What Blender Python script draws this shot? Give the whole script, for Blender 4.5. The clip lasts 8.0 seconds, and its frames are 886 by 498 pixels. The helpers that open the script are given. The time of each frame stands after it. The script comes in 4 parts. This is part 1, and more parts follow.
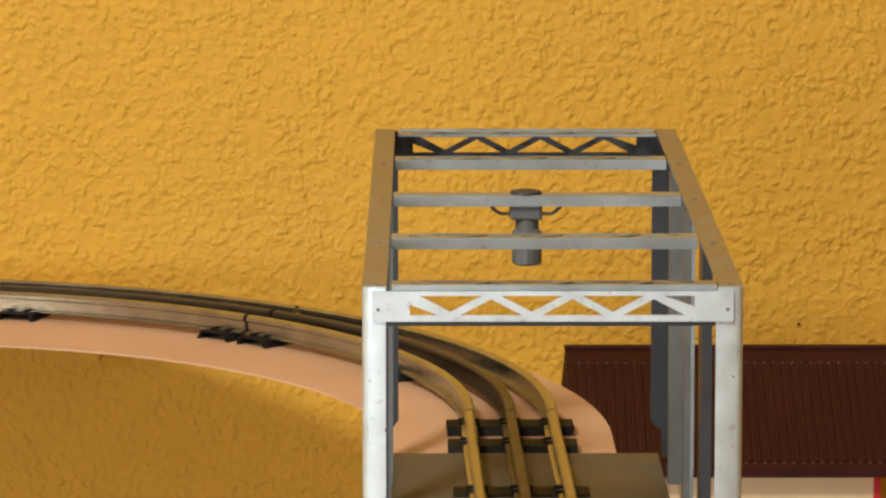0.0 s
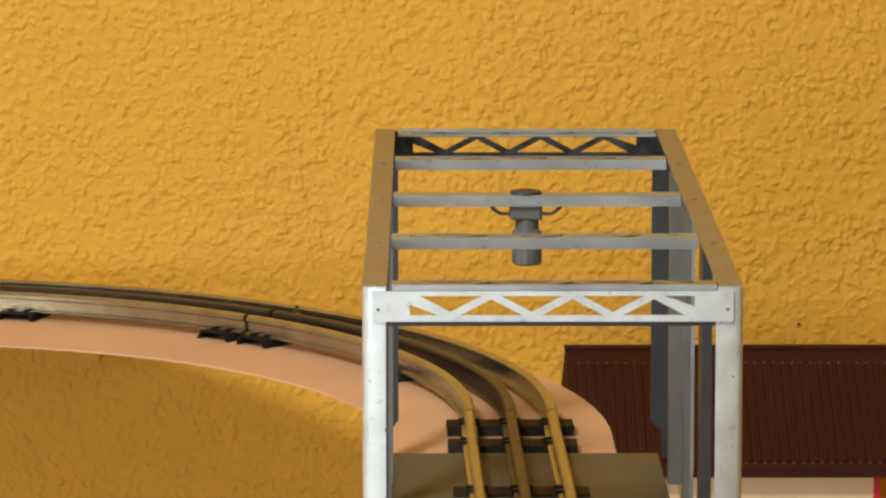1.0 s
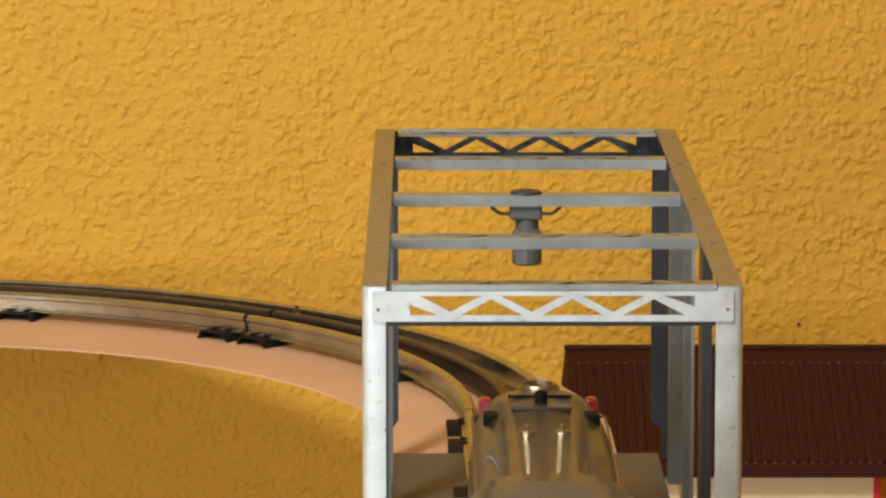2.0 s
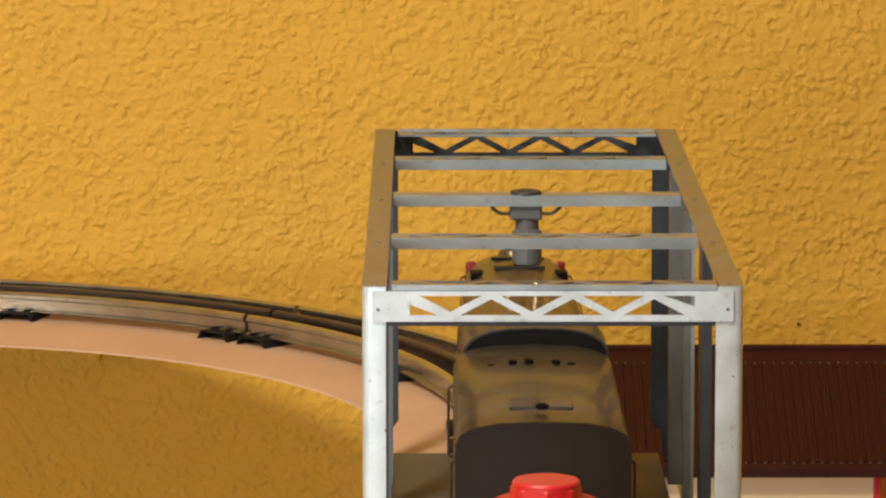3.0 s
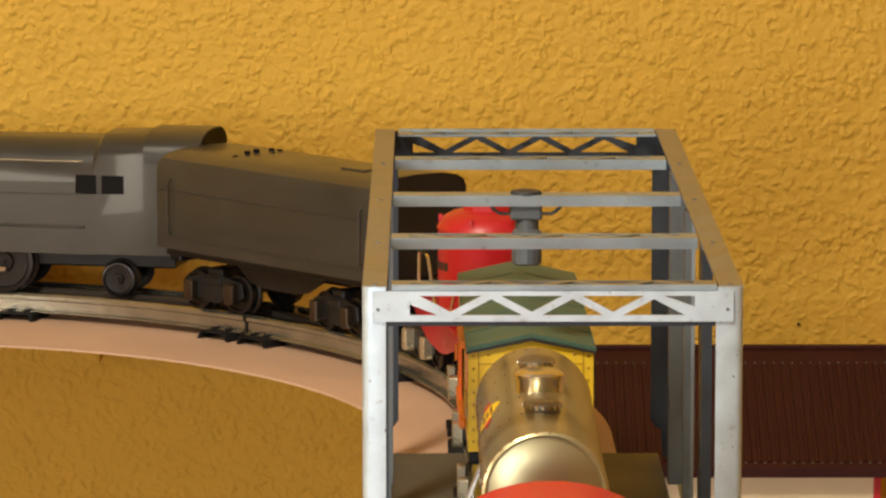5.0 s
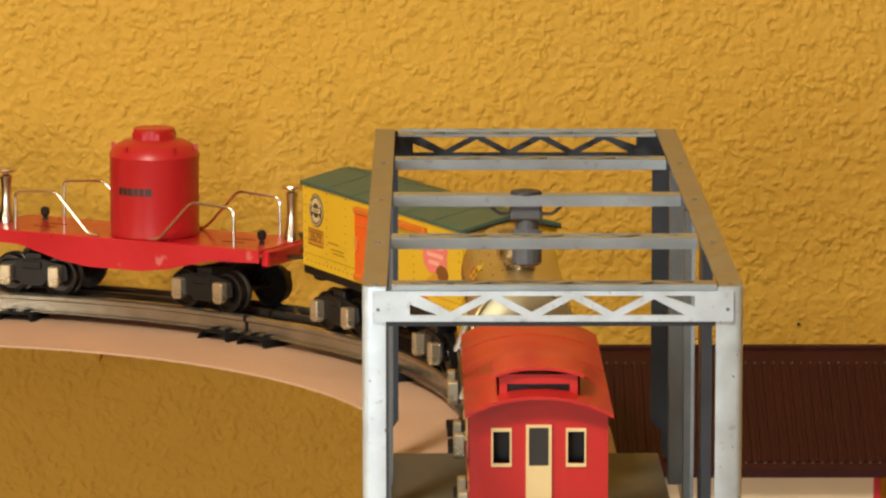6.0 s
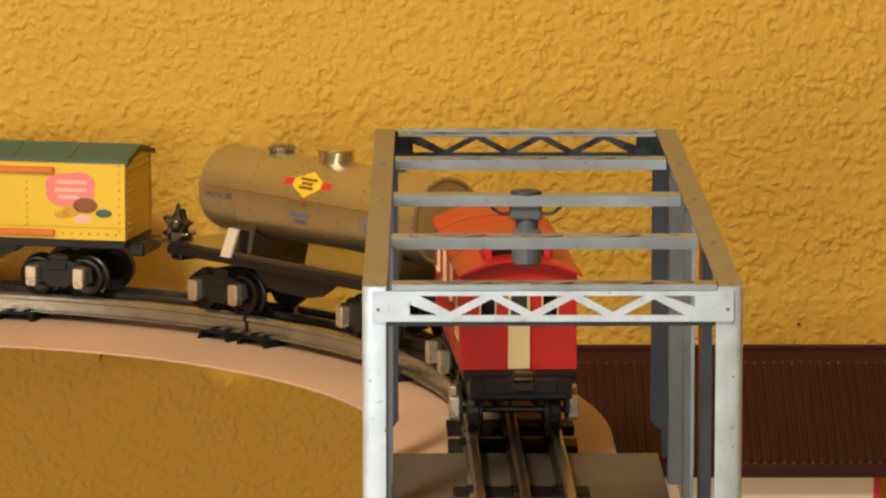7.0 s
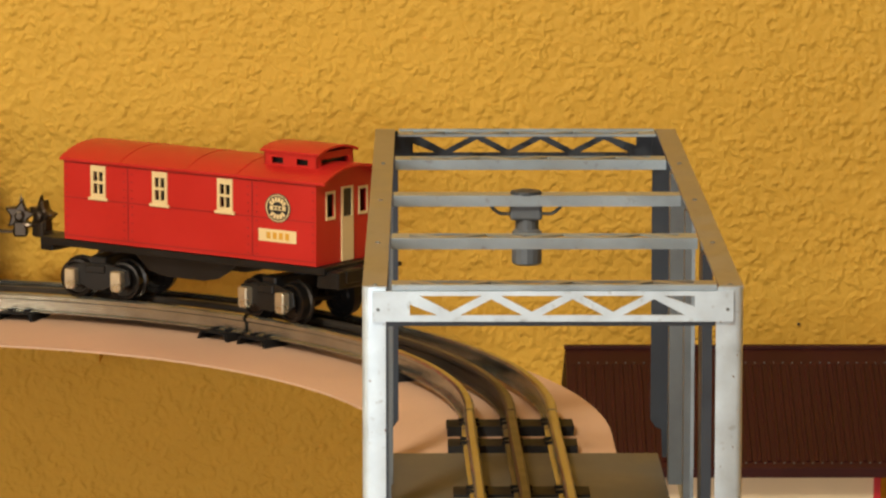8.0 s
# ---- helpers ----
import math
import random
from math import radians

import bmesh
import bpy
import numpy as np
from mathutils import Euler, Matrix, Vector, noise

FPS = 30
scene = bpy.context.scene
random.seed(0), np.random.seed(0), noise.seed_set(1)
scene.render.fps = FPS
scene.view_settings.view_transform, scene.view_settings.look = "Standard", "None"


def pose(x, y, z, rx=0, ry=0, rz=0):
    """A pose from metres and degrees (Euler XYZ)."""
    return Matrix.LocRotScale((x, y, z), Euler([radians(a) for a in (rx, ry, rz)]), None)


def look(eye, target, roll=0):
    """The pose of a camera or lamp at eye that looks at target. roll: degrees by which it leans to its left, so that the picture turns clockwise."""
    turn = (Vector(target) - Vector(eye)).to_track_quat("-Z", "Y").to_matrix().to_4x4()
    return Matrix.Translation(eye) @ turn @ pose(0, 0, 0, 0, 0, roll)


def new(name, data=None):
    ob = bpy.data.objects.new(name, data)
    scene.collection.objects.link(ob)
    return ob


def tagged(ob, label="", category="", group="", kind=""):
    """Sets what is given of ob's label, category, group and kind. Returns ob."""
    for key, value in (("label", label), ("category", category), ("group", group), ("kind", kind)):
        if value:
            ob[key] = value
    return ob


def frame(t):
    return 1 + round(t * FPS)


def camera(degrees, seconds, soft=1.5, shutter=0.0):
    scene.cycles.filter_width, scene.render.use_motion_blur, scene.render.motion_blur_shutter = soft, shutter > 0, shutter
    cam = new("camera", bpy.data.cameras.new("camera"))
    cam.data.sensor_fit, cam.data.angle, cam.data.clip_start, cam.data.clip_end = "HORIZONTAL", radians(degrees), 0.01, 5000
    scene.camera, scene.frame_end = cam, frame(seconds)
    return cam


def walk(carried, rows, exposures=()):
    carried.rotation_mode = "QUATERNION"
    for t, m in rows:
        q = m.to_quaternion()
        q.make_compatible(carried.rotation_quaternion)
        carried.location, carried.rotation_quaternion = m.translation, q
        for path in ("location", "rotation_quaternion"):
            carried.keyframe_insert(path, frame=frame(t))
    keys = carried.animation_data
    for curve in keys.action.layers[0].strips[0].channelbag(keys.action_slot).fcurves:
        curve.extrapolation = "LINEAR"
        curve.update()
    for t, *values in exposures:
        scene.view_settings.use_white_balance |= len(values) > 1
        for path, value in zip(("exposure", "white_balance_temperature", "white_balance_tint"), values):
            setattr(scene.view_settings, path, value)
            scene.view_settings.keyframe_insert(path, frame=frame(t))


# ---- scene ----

# ---------------------------------------------------------------- camera
cam = camera(11.194, 8.0, soft=2.4)
EYE = pose(0, 0, 0.35, 90 - 8.7128, 0, -0.2292)
walk(cam, [(0.0, EYE), (8.0, EYE)], exposures=[(0.0, 0.0), (8.0, 0.0)])

# ---------------------------------------------------------------- light
world = bpy.data.worlds.new("room_air")
world.use_nodes = True
world.node_tree.nodes["Background"].inputs[0].default_value = (1.0, 0.86, 0.68, 1)
world.node_tree.nodes["Background"].inputs[1].default_value = 0.0
scene.world = world


def lamp(name, at, target, size, watts, colour):
    data = bpy.data.lights.new(name, "AREA")
    data.shape, data.size, data.energy, data.color = "DISK", size, watts, colour
    ob = new(name, data)
    ob.matrix_basis = look(at, target)
    return ob


lamp("ceiling_lamp_light", (-0.50, 0.66, 1.17), (0.0, 1.8, -0.3), 0.30, 25.5, (1.0, 0.89, 0.72))
win = lamp("window_light", (-0.95, -2.405, 0.20), (-0.95, 1.9, 0.20), 1.2, 42, (0.97, 0.985, 1.0))
side = lamp("side_window_light", (-2.605, -0.55, 0.30), (2.0, -0.55, 0.30), 1.2, 34, (1.0, 0.89, 0.73))
for w_ in (win, side):
    w_.data.shape, w_.data.size_y = "RECTANGLE", 1.0

# ---------------------------------------------------------------- materials


def material(name, colour, rough=0.5, metal=0.0, vary=0.12, grain=400.0, stain=30.0, bump=0.0, bump_scale=900.0,
             wear=None, wear_amount=0.0, coat=0.0, piece=0.0, spec=0.5):
    """Base colour with variation at two scales, optional worn patches, fine relief and clear coat."""
    m = bpy.data.materials.new(name)
    m.use_nodes = True
    n, l = m.node_tree.nodes, m.node_tree.links
    b = n["Principled BSDF"]
    b.inputs["Metallic"].default_value = metal
    b.inputs["Coat Weight"].default_value = coat
    b.inputs["Specular IOR Level"].default_value = spec
    co = n.new("ShaderNodeTexCoord")

    def noise_node(scale, detail):
        x = n.new("ShaderNodeTexNoise")
        x.inputs["Scale"].default_value, x.inputs["Detail"].default_value = scale, detail
        l.new(co.outputs["Object"], x.inputs["Vector"])
        return x

    def mix(kind, fac, a, c):
        x = n.new("ShaderNodeMix")
        x.data_type, x.blend_type = "RGBA", kind
        for sock, v in ((x.inputs[0], fac), (x.inputs[6], a), (x.inputs[7], c)):
            if hasattr(v, "default_value"):
                l.new(v, sock)
            else:
                sock.default_value = v
        return x.outputs[2]

    def ramp(src, lo, hi, a, c):
        x = n.new("ShaderNodeMapRange")
        for k, v in zip(range(1, 5), (lo, hi, a, c)):
            x.inputs[k].default_value = v
        l.new(src, x.inputs[0])
        return x.outputs[0]

    fine, broad = noise_node(grain, 4), noise_node(stain, 3)
    rgb = (*colour, 1)
    dark = (*[v * (1 - vary) for v in colour], 1)
    lite = (*[min(1, v * (1 + vary)) for v in colour], 1)
    c = mix("MIX", ramp(broad.outputs["Fac"], 0.3, 0.7, 0, 1), dark, lite)
    c = mix("MIX", ramp(fine.outputs["Fac"], 0.35, 0.7, 0, 0.6), c, rgb)
    if piece:
        info = n.new("ShaderNodeObjectInfo")
        c = mix("MULTIPLY", 1.0, c, mix("MIX", info.outputs["Random"], (1 - piece,) * 3 + (1,), (1, 1, 1, 1)))
    if wear:
        w = noise_node(grain * 0.35, 6)
        c = mix("MIX", ramp(w.outputs["Fac"], 0.62, 0.72, 0, wear_amount), c, (*wear, 1))
    l.new(c, b.inputs["Base Color"])
    l.new(ramp(broad.outputs["Fac"], 0.25, 0.75, max(0.02, rough * 0.8), min(1, rough * 1.2)), b.inputs["Roughness"])
    if bump:
        bm_ = n.new("ShaderNodeBump")
        bm_.inputs["Strength"].default_value = bump
        bm_.inputs["Distance"].default_value = 0.001
        l.new(noise_node(bump_scale, 3).outputs["Fac"], bm_.inputs["Height"])
        l.new(bm_.outputs["Normal"], b.inputs["Normal"])
    return m


def plaster_material():
    """Ochre paint on a knocked-down orange-peel plaster."""
    m = material("ochre_plaster", (0.600, 0.356, 0.048), 0.72, vary=0.05, grain=60, stain=4)
    n, l = m.node_tree.nodes, m.node_tree.links
    co = n.new("ShaderNodeTexCoord")
    n["Principled BSDF"].inputs["Specular IOR Level"].default_value = 0.25

    def lumps(scale, detail, lo, hi):
        x, r = n.new("ShaderNodeTexNoise"), n.new("ShaderNodeMapRange")
        x.inputs["Scale"].default_value, x.inputs["Detail"].default_value = scale, detail
        x.inputs["Distortion"].default_value = 0.15
        r.interpolation_type = "SMOOTHSTEP"
        r.inputs[1].default_value, r.inputs[2].default_value = lo, hi
        l.new(co.outputs["Object"], x.inputs["Vector"])
        l.new(x.outputs["Fac"], r.inputs[0])
        return r.outputs[0]

    def combine(op, a, c, k=1.0):
        x = n.new("ShaderNodeMath")
        x.operation = op
        x.inputs[2].default_value = k
        l.new(a, x.inputs[0]), l.new(c, x.inputs[1])
        return x.outputs[0]

    splats = combine("MULTIPLY", lumps(105, 1.2, 0.30, 0.62), lumps(250, 1.0, 0.34, 0.72))
    add = n.new("ShaderNodeMath")
    add.operation = "MULTIPLY_ADD"
    add.inputs[1].default_value = 0.55
    l.new(lumps(200, 1.0, 0.28, 0.72), add.inputs[0])
    l.new(splats, add.inputs[2])
    bump = n.new("ShaderNodeBump")
    bump.inputs["Strength"].default_value = 0.62
    bump.inputs["Distance"].default_value = 0.0016
    l.new(add.outputs[0], bump.inputs["Height"])
    l.new(bump.outputs["Normal"], n["Principled BSDF"].inputs["Normal"])
    return m


PLASTER = plaster_material()
CEILING = material("white_ceiling_paint", (0.8, 0.78, 0.72), 0.8, vary=0.03, grain=40, stain=3, bump=0.3, bump_scale=120)
CARPET = material("beige_carpet", (0.35, 0.27, 0.19), 0.95, grain=300, stain=6, bump=0.6, bump_scale=400)
BOARD = material("pink_primer_board", (0.57, 0.375, 0.255), 0.75, vary=0.10, grain=500, stain=18, bump=0.25, bump_scale=700)
STEEL = material("rolled_steel_rail", (0.40, 0.40, 0.345), 0.22, metal=0.92, vary=0.25, grain=700, stain=60, wear=(0.12, 0.08, 0.05), wear_amount=0.35, bump=0.1)
RAILDARK = material("oiled_centre_rail", (0.07, 0.06, 0.05), 0.4, metal=0.6, vary=0.25, grain=600, stain=70)
TIE = material("black_pressed_steel", (0.009, 0.008, 0.008), 0.65, vary=0.3, grain=500, stain=80, spec=0.15)
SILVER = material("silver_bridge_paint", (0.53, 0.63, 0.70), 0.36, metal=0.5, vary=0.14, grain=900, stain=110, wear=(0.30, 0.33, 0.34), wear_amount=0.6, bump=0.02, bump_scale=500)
# A darker version of the bridge silver, for girders and lips.
DARKSILVER = material("darker_silver_paint", (0.32, 0.385, 0.42), 0.34, metal=0.75, vary=0.14, grain=800, stain=60, wear=(0.20, 0.19, 0.17), wear_amount=0.5)
# Top faces: the brown wall's dark reflection is put into this silver's colour.
TOPSILVER = material("top_silver_reflection", (0.27, 0.27, 0.25), 0.36, metal=0.75, vary=0.16, grain=800, stain=60, wear=(0.14, 0.12, 0.09), wear_amount=0.5)
SCUFF = material("rust_chip", (0.12, 0.06, 0.03), 0.8, vary=0.3)
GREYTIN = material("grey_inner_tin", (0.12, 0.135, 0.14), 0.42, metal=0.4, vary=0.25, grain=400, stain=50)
# Dark tin of inner faces; also holds the shade of the lintel folds.
DARKTIN = material("dark_blue_tin", (0.035, 0.042, 0.052), 0.45, metal=0.35, vary=0.25, grain=400, stain=50)
BLUESTEEL = material("blue_grey_lamp_enamel", (0.10, 0.115, 0.13), 0.42, metal=0.3, vary=0.2)
DECK = material("grey_bridge_deck", (0.098, 0.086, 0.062), 0.6, metal=0.15, vary=0.12, grain=300, stain=25, bump=0.15)
ROOFMAROON = material("maroon_tin_roof", (0.031, 0.0060, 0.0054), 0.5, vary=0.2, grain=300, stain=40, spec=0.2)
CREAM = material("cream_enamel", (0.74, 0.62, 0.42), 0.45, vary=0.06, grain=400, stain=40)
REDTRIM = material("red_trim_enamel", (0.45, 0.012, 0.02), 0.4, vary=0.12)

# ---------------------------------------------------------------- mesh helpers


def part(name, bm, mat, parent=None, label="", smooth=False):
    me = bpy.data.meshes.new(name)
    bmesh.ops.recalc_face_normals(bm, faces=bm.faces)
    bm.to_mesh(me)
    bm.free()
    me.materials.append(mat)
    if smooth:
        me.shade_smooth()
        me.set_sharp_from_angle(angle=radians(38))
    ob = new(name, me)
    ob.parent = parent
    return tagged(ob, label=label) if label else ob


def share(name, ob, m, parent=None):
    """Another object on the same mesh."""
    o = new(name, ob.data)
    o.parent = parent if parent else ob.parent
    o.matrix_basis = m
    return o


def thing(name, label, category, group="", m=None):
    ob = new(name)
    ob.empty_display_size = 0.02
    if m is not None:
        ob.matrix_basis = m
    return tagged(ob, label, category, group)


def box(x0, x1, y0, y1, z0, z1, bevel=0.0, bm=None, seg=1):
    b = bmesh.new()
    bmesh.ops.create_cube(b, size=1)
    for v in b.verts:
        v.co = Vector((x0 + (v.co.x + 0.5) * (x1 - x0), y0 + (v.co.y + 0.5) * (y1 - y0), z0 + (v.co.z + 0.5) * (z1 - z0)))
    if bevel:
        bmesh.ops.bevel(b, geom=b.edges[:], offset=bevel, segments=seg, affect="EDGES", profile=0.5)
    return join(bm, b)


def join(bm, b):
    if bm is None:
        return b
    me = bpy.data.meshes.new("tmp")
    b.to_mesh(me)
    b.free()
    bm.from_mesh(me)
    bpy.data.meshes.remove(me)
    return bm


def turned(profile, at=(0, 0, 0), axis="Z", seg=24, bm=None):
    """A lathe of (radius, height) rows round an axis through at."""
    b = bmesh.new()
    rings = []
    for r, h in profile:
        ring = []
        for k in range(seg):
            a = 2 * math.pi * k / seg
            p = (r * math.cos(a), r * math.sin(a), h)
            if axis == "Y":
                p = (p[0], p[2], p[1])
            elif axis == "X":
                p = (p[2], p[0], p[1])
            ring.append(b.verts.new(Vector(p) + Vector(at)))
        rings.append(ring)
    for a, c in zip(rings, rings[1:]):
        for k in range(seg):
            b.faces.new((a[k], a[(k + 1) % seg], c[(k + 1) % seg], c[k]))
    for ring in (rings[0], rings[-1]):
        b.faces.new(ring)
    return join(bm, b)


def ring(r0, r1, y0, y1, at, seg=24):
    """A flat ring facing y."""
    b = bmesh.new()
    rows = [[b.verts.new(Vector((r * math.cos(2 * math.pi * k / seg), y, r * math.sin(2 * math.pi * k / seg))) + Vector(at)) for k in range(seg)] for r, y in ((r0, y0), (r1, y0), (r1, y1), (r0, y1))]
    for i in range(4):
        for k in range(seg):
            b.faces.new((rows[i][k], rows[i][(k + 1) % seg], rows[(i + 1) % 4][(k + 1) % seg], rows[(i + 1) % 4][k]))
    return b


def wire(points, r, seg=8, bm=None):
    """A round rod along a polyline."""
    b = bmesh.new()
    pts = [Vector(p) for p in points]
    rings = []
    for i, p in enumerate(pts):
        d = (pts[min(i + 1, len(pts) - 1)] - pts[max(i - 1, 0)]).normalized()
        u = d.orthogonal().normalized() if i == 0 else (u - d * u.dot(d)).normalized()
        w = d.cross(u)
        rings.append([b.verts.new(p + r * (math.cos(2 * math.pi * k / seg) * u + math.sin(2 * math.pi * k / seg) * w)) for k in range(seg)])
    for a, c in zip(rings, rings[1:]):
        for k in range(seg):
            b.faces.new((a[k], a[(k + 1) % seg], c[(k + 1) % seg], c[k]))
    b.faces.new(rings[0]), b.faces.new(rings[-1])
    return join(bm, b)


def rounded(points, r, n=4):
    """A polyline with its corners rounded."""
    pts = [Vector(p) for p in points]
    out = [pts[0]]
    for a, p, c in zip(pts, pts[1:], pts[2:]):
        u, w = (a - p).normalized(), (c - p).normalized()
        s, e = p + u * r, p + w * r
        out += [(1 - k / n) ** 2 * s + 2 * (k / n) * (1 - k / n) * p + (k / n) ** 2 * e for k in range(n + 1)]
    return out + [pts[-1]]


def prism(outline, y0, y1, axis="Y", bevel=0.0, bm=None, holes=()):
    """A plate: an outline (x, z) drawn out along y, or along x or z; holes are outlines too."""
    b = bmesh.new()
    loops = [list(outline), *[list(h) for h in holes]]
    edges = []
    for lp in loops:
        vs = [b.verts.new((p[0], y0, p[1])) for p in lp]
        edges += [b.edges.new((vs[k], vs[(k + 1) % len(vs)])) for k in range(len(vs))]
    if holes:
        bmesh.ops.triangle_fill(b, use_beauty=True, edges=edges, normal=(0, -1, 0))
    else:
        b.faces.new(b.verts[:])
    got = bmesh.ops.extrude_face_region(b, geom=b.faces[:])
    for v in got["geom"]:
        if isinstance(v, bmesh.types.BMVert):
            v.co.y = y1
    if axis == "X":
        for v in b.verts:
            v.co = Vector((v.co.y, v.co.x, v.co.z))
    elif axis == "Z":
        for v in b.verts:
            v.co = Vector((v.co.x, v.co.z, v.co.y))
    bmesh.ops.recalc_face_normals(b, faces=b.faces)
    if bevel:
        sharp = [e for e in b.edges if len(e.link_faces) == 2 and e.calc_face_angle() > 0.6]
        bmesh.ops.bevel(b, geom=sharp, offset=bevel, segments=1, affect="EDGES")
    return join(bm, b)


def lofted(sections, bm=None, close=True):
    """A skin through outlines of equal length."""
    b = bmesh.new()
    rings = [[b.verts.new(p) for p in s] for s in sections]
    k = len(rings[0])
    for a, c in zip(rings, rings[1:]):
        for i in range(k):
            b.faces.new((a[i], a[(i + 1) % k], c[(i + 1) % k], c[i]))
    if close:
        b.faces.new(rings[0]), b.faces.new(rings[-1])
    return join(bm, b)


def lettering(text, size, m, mat, parent, name="lettering", depth=0.00012):
    """Words in the built-in font, as a mesh; m turns their x-y plane into place."""
    cu = bpy.data.curves.new("words", "FONT")
    cu.body, cu.size, cu.extrude, cu.align_x, cu.align_y = text, size, depth, "CENTER", "CENTER"
    tmp = new("words", cu)
    me = bpy.data.meshes.new_from_object(tmp.evaluated_get(bpy.context.evaluated_depsgraph_get()))
    bpy.data.objects.remove(tmp)
    bpy.data.curves.remove(cu)
    me.materials.clear()
    me.materials.append(mat)
    ob = new(name, me)
    ob.parent = parent
    ob.matrix_basis = m
    return ob


# ---------------------------------------------------------------- the line of the track
X0, YS, RC = 0.0355, 1.8525, 0.327      # straight along y at X0, then a quarter turn to the left from YS
ARC = RC * math.pi / 2
GAUGE = 0.0172                          # half the distance of the outer rails


def on_track(s, lateral=0.0, z=0.0):
    """Place and heading (degrees of the x axis) at s metres past the start of the bend; lateral: to the outside."""
    if s <= 0:
        k = min(1.0, -s / 0.2)
        return Vector((X0 + 0.0025 * k * k * (3 - 2 * k) + lateral, YS + s, z)), 90.0
    if s <= ARC:
        a = s / RC
        r = RC + lateral
        return Vector((X0 - RC + r * math.cos(a), YS + r * math.sin(a), z)), 90.0 + math.degrees(a)
    return Vector((X0 - RC - (s - ARC), YS + RC + lateral, z)), 180.0


# ---------------------------------------------------------------- the room
WALL_Y = 2.235
wall_back = part("wall_back", box(-2.6, 2.6, WALL_Y, WALL_Y + 0.1, -1.35, 1.25), PLASTER)
tagged(wall_back, "ochre painted wall with orange-peel plaster", "wall", kind="structure")
for nm, b in (("wall_left", prism([(-2.4, -1.35), (WALL_Y, -1.35), (WALL_Y, 1.25), (-2.4, 1.25)], -2.7, -2.6, axis="X", holes=[[(-1.2, -0.25), (0.1, -0.25), (0.1, 0.85), (-1.2, 0.85)]])), ("wall_right", box(2.6, 2.7, -2.4, WALL_Y, -1.35, 1.25)),
              ("wall_front", prism([(-2.6, -1.35), (2.6, -1.35), (2.6, 1.25), (-2.6, 1.25)], -2.5, -2.4, holes=[[(-1.60, -0.35), (-0.30, -0.35), (-0.30, 0.75), (-1.60, 0.75)]]))):
    tagged(part(nm, b, PLASTER), "ochre painted plaster wall", "wall", kind="structure")
tagged(part("floor", box(-2.7, 2.7, -2.5, WALL_Y + 0.1, -1.45, -1.35), CARPET), "beige carpeted floor", "floor", kind="structure")
tagged(part("ceiling", box(-2.7, 2.7, -2.5, WALL_Y + 0.1, 1.25, 1.35), CEILING), "white painted ceiling", "ceiling", kind="structure")

nail = part("wall_nail", turned([(0.0005, 0.0), (0.0005, 0.0012), (0.0008, 0.0013), (0.0007, 0.0017), (0.0002, 0.0018)], (0, 0, 0), "Y", 12), RAILDARK)
nail.matrix_basis = pose(0.1872, WALL_Y, -0.0305, 0, 0, 180)
tagged(nail, "small dark nail head in the ochre wall", "nail")

# ---------------------------------------------------------------- the shelf board under the track
ZB = -0.0125


def board_edge(s):
    """Width of the board to the inside of the line."""
    return -0.0555 - 0.054 * min(1.0, max(0.0, s - 0.07) / 0.50)


def make_board():
    b = bmesh.new()
    ss = [-3.2, -1.0, -0.3] + [i * 0.01 - 0.20 for i in range(75)] + [0.7, 1.2, 2.2]
    rows = []
    for s in ss:
        o, i = on_track(s, 0.0425)[0], on_track(s, board_edge(s))[0]
        rows.append([b.verts.new((p.x, p.y, z)) for p, z in ((o, ZB), (i, ZB), (i, ZB - 0.0009), (o, ZB - 0.0009))])
    for a, c in zip(rows, rows[1:]):
        for k in range(4):
            b.faces.new((a[k], a[(k + 1) % 4], c[(k + 1) % 4], c[k]))
    b.faces.new(rows[0]), b.faces.new(rows[-1])
    ob = part("shelf_board", b, BOARD)
    return tagged(ob, "narrow curved shelf board with matt pink primer", "shelf", kind="structure")


make_board()


tagged(part("shelf_cleat", box(-2.55, -0.16, 2.185, WALL_Y, ZB - 0.030, ZB - 0.0009), PLASTER), "ochre painted batten that carries the shelf board", "batten", kind="structure")

# ---------------------------------------------------------------- the track
def sweep_rail(s0, s1, lateral, outline, bm=None):
    n = max(2, int(abs(s1 - s0) / 0.012) + 1) if s1 > -0.2 else 2
    sec = []
    for k in range(n + 1):
        s = s0 + (s1 - s0) * k / n
        sec.append([on_track(s, lateral + u)[0] + Vector((0, 0, z)) for u, z in outline])
    return lofted(sec, bm)


RAIL = [(-0.0032, -0.0088), (-0.0032, -0.0082), (-0.0008, -0.0078), (-0.0008, -0.0034), (-0.0021, -0.0026), (-0.0021, -0.0010), (-0.0012, 0.0),
        (0.0012, 0.0), (0.0021, -0.0010), (0.0021, -0.0026), (0.0008, -0.0034), (0.0008, -0.0078), (0.0032, -0.0082), (0.0032, -0.0088)]
TIE_SECTION = [(-0.0098, ZB), (-0.0080, ZB), (-0.0070, -0.0092), (0.0070, -0.0092), (0.0080, ZB), (0.0098, ZB), (0.0080, -0.0086), (-0.0080, -0.0086)]


def tie_mesh():
    b = prism(TIE_SECTION, -0.0265, 0.0265)
    for y in (-GAUGE, 0, GAUGE):
        for sx in (-1, 1):
            box(sx * 0.0042 - 0.0012, sx * 0.0042 + 0.0012, y - 0.0042, y + 0.0042, -0.0088, -0.0074, bm=b)
    return b


tie_first = None


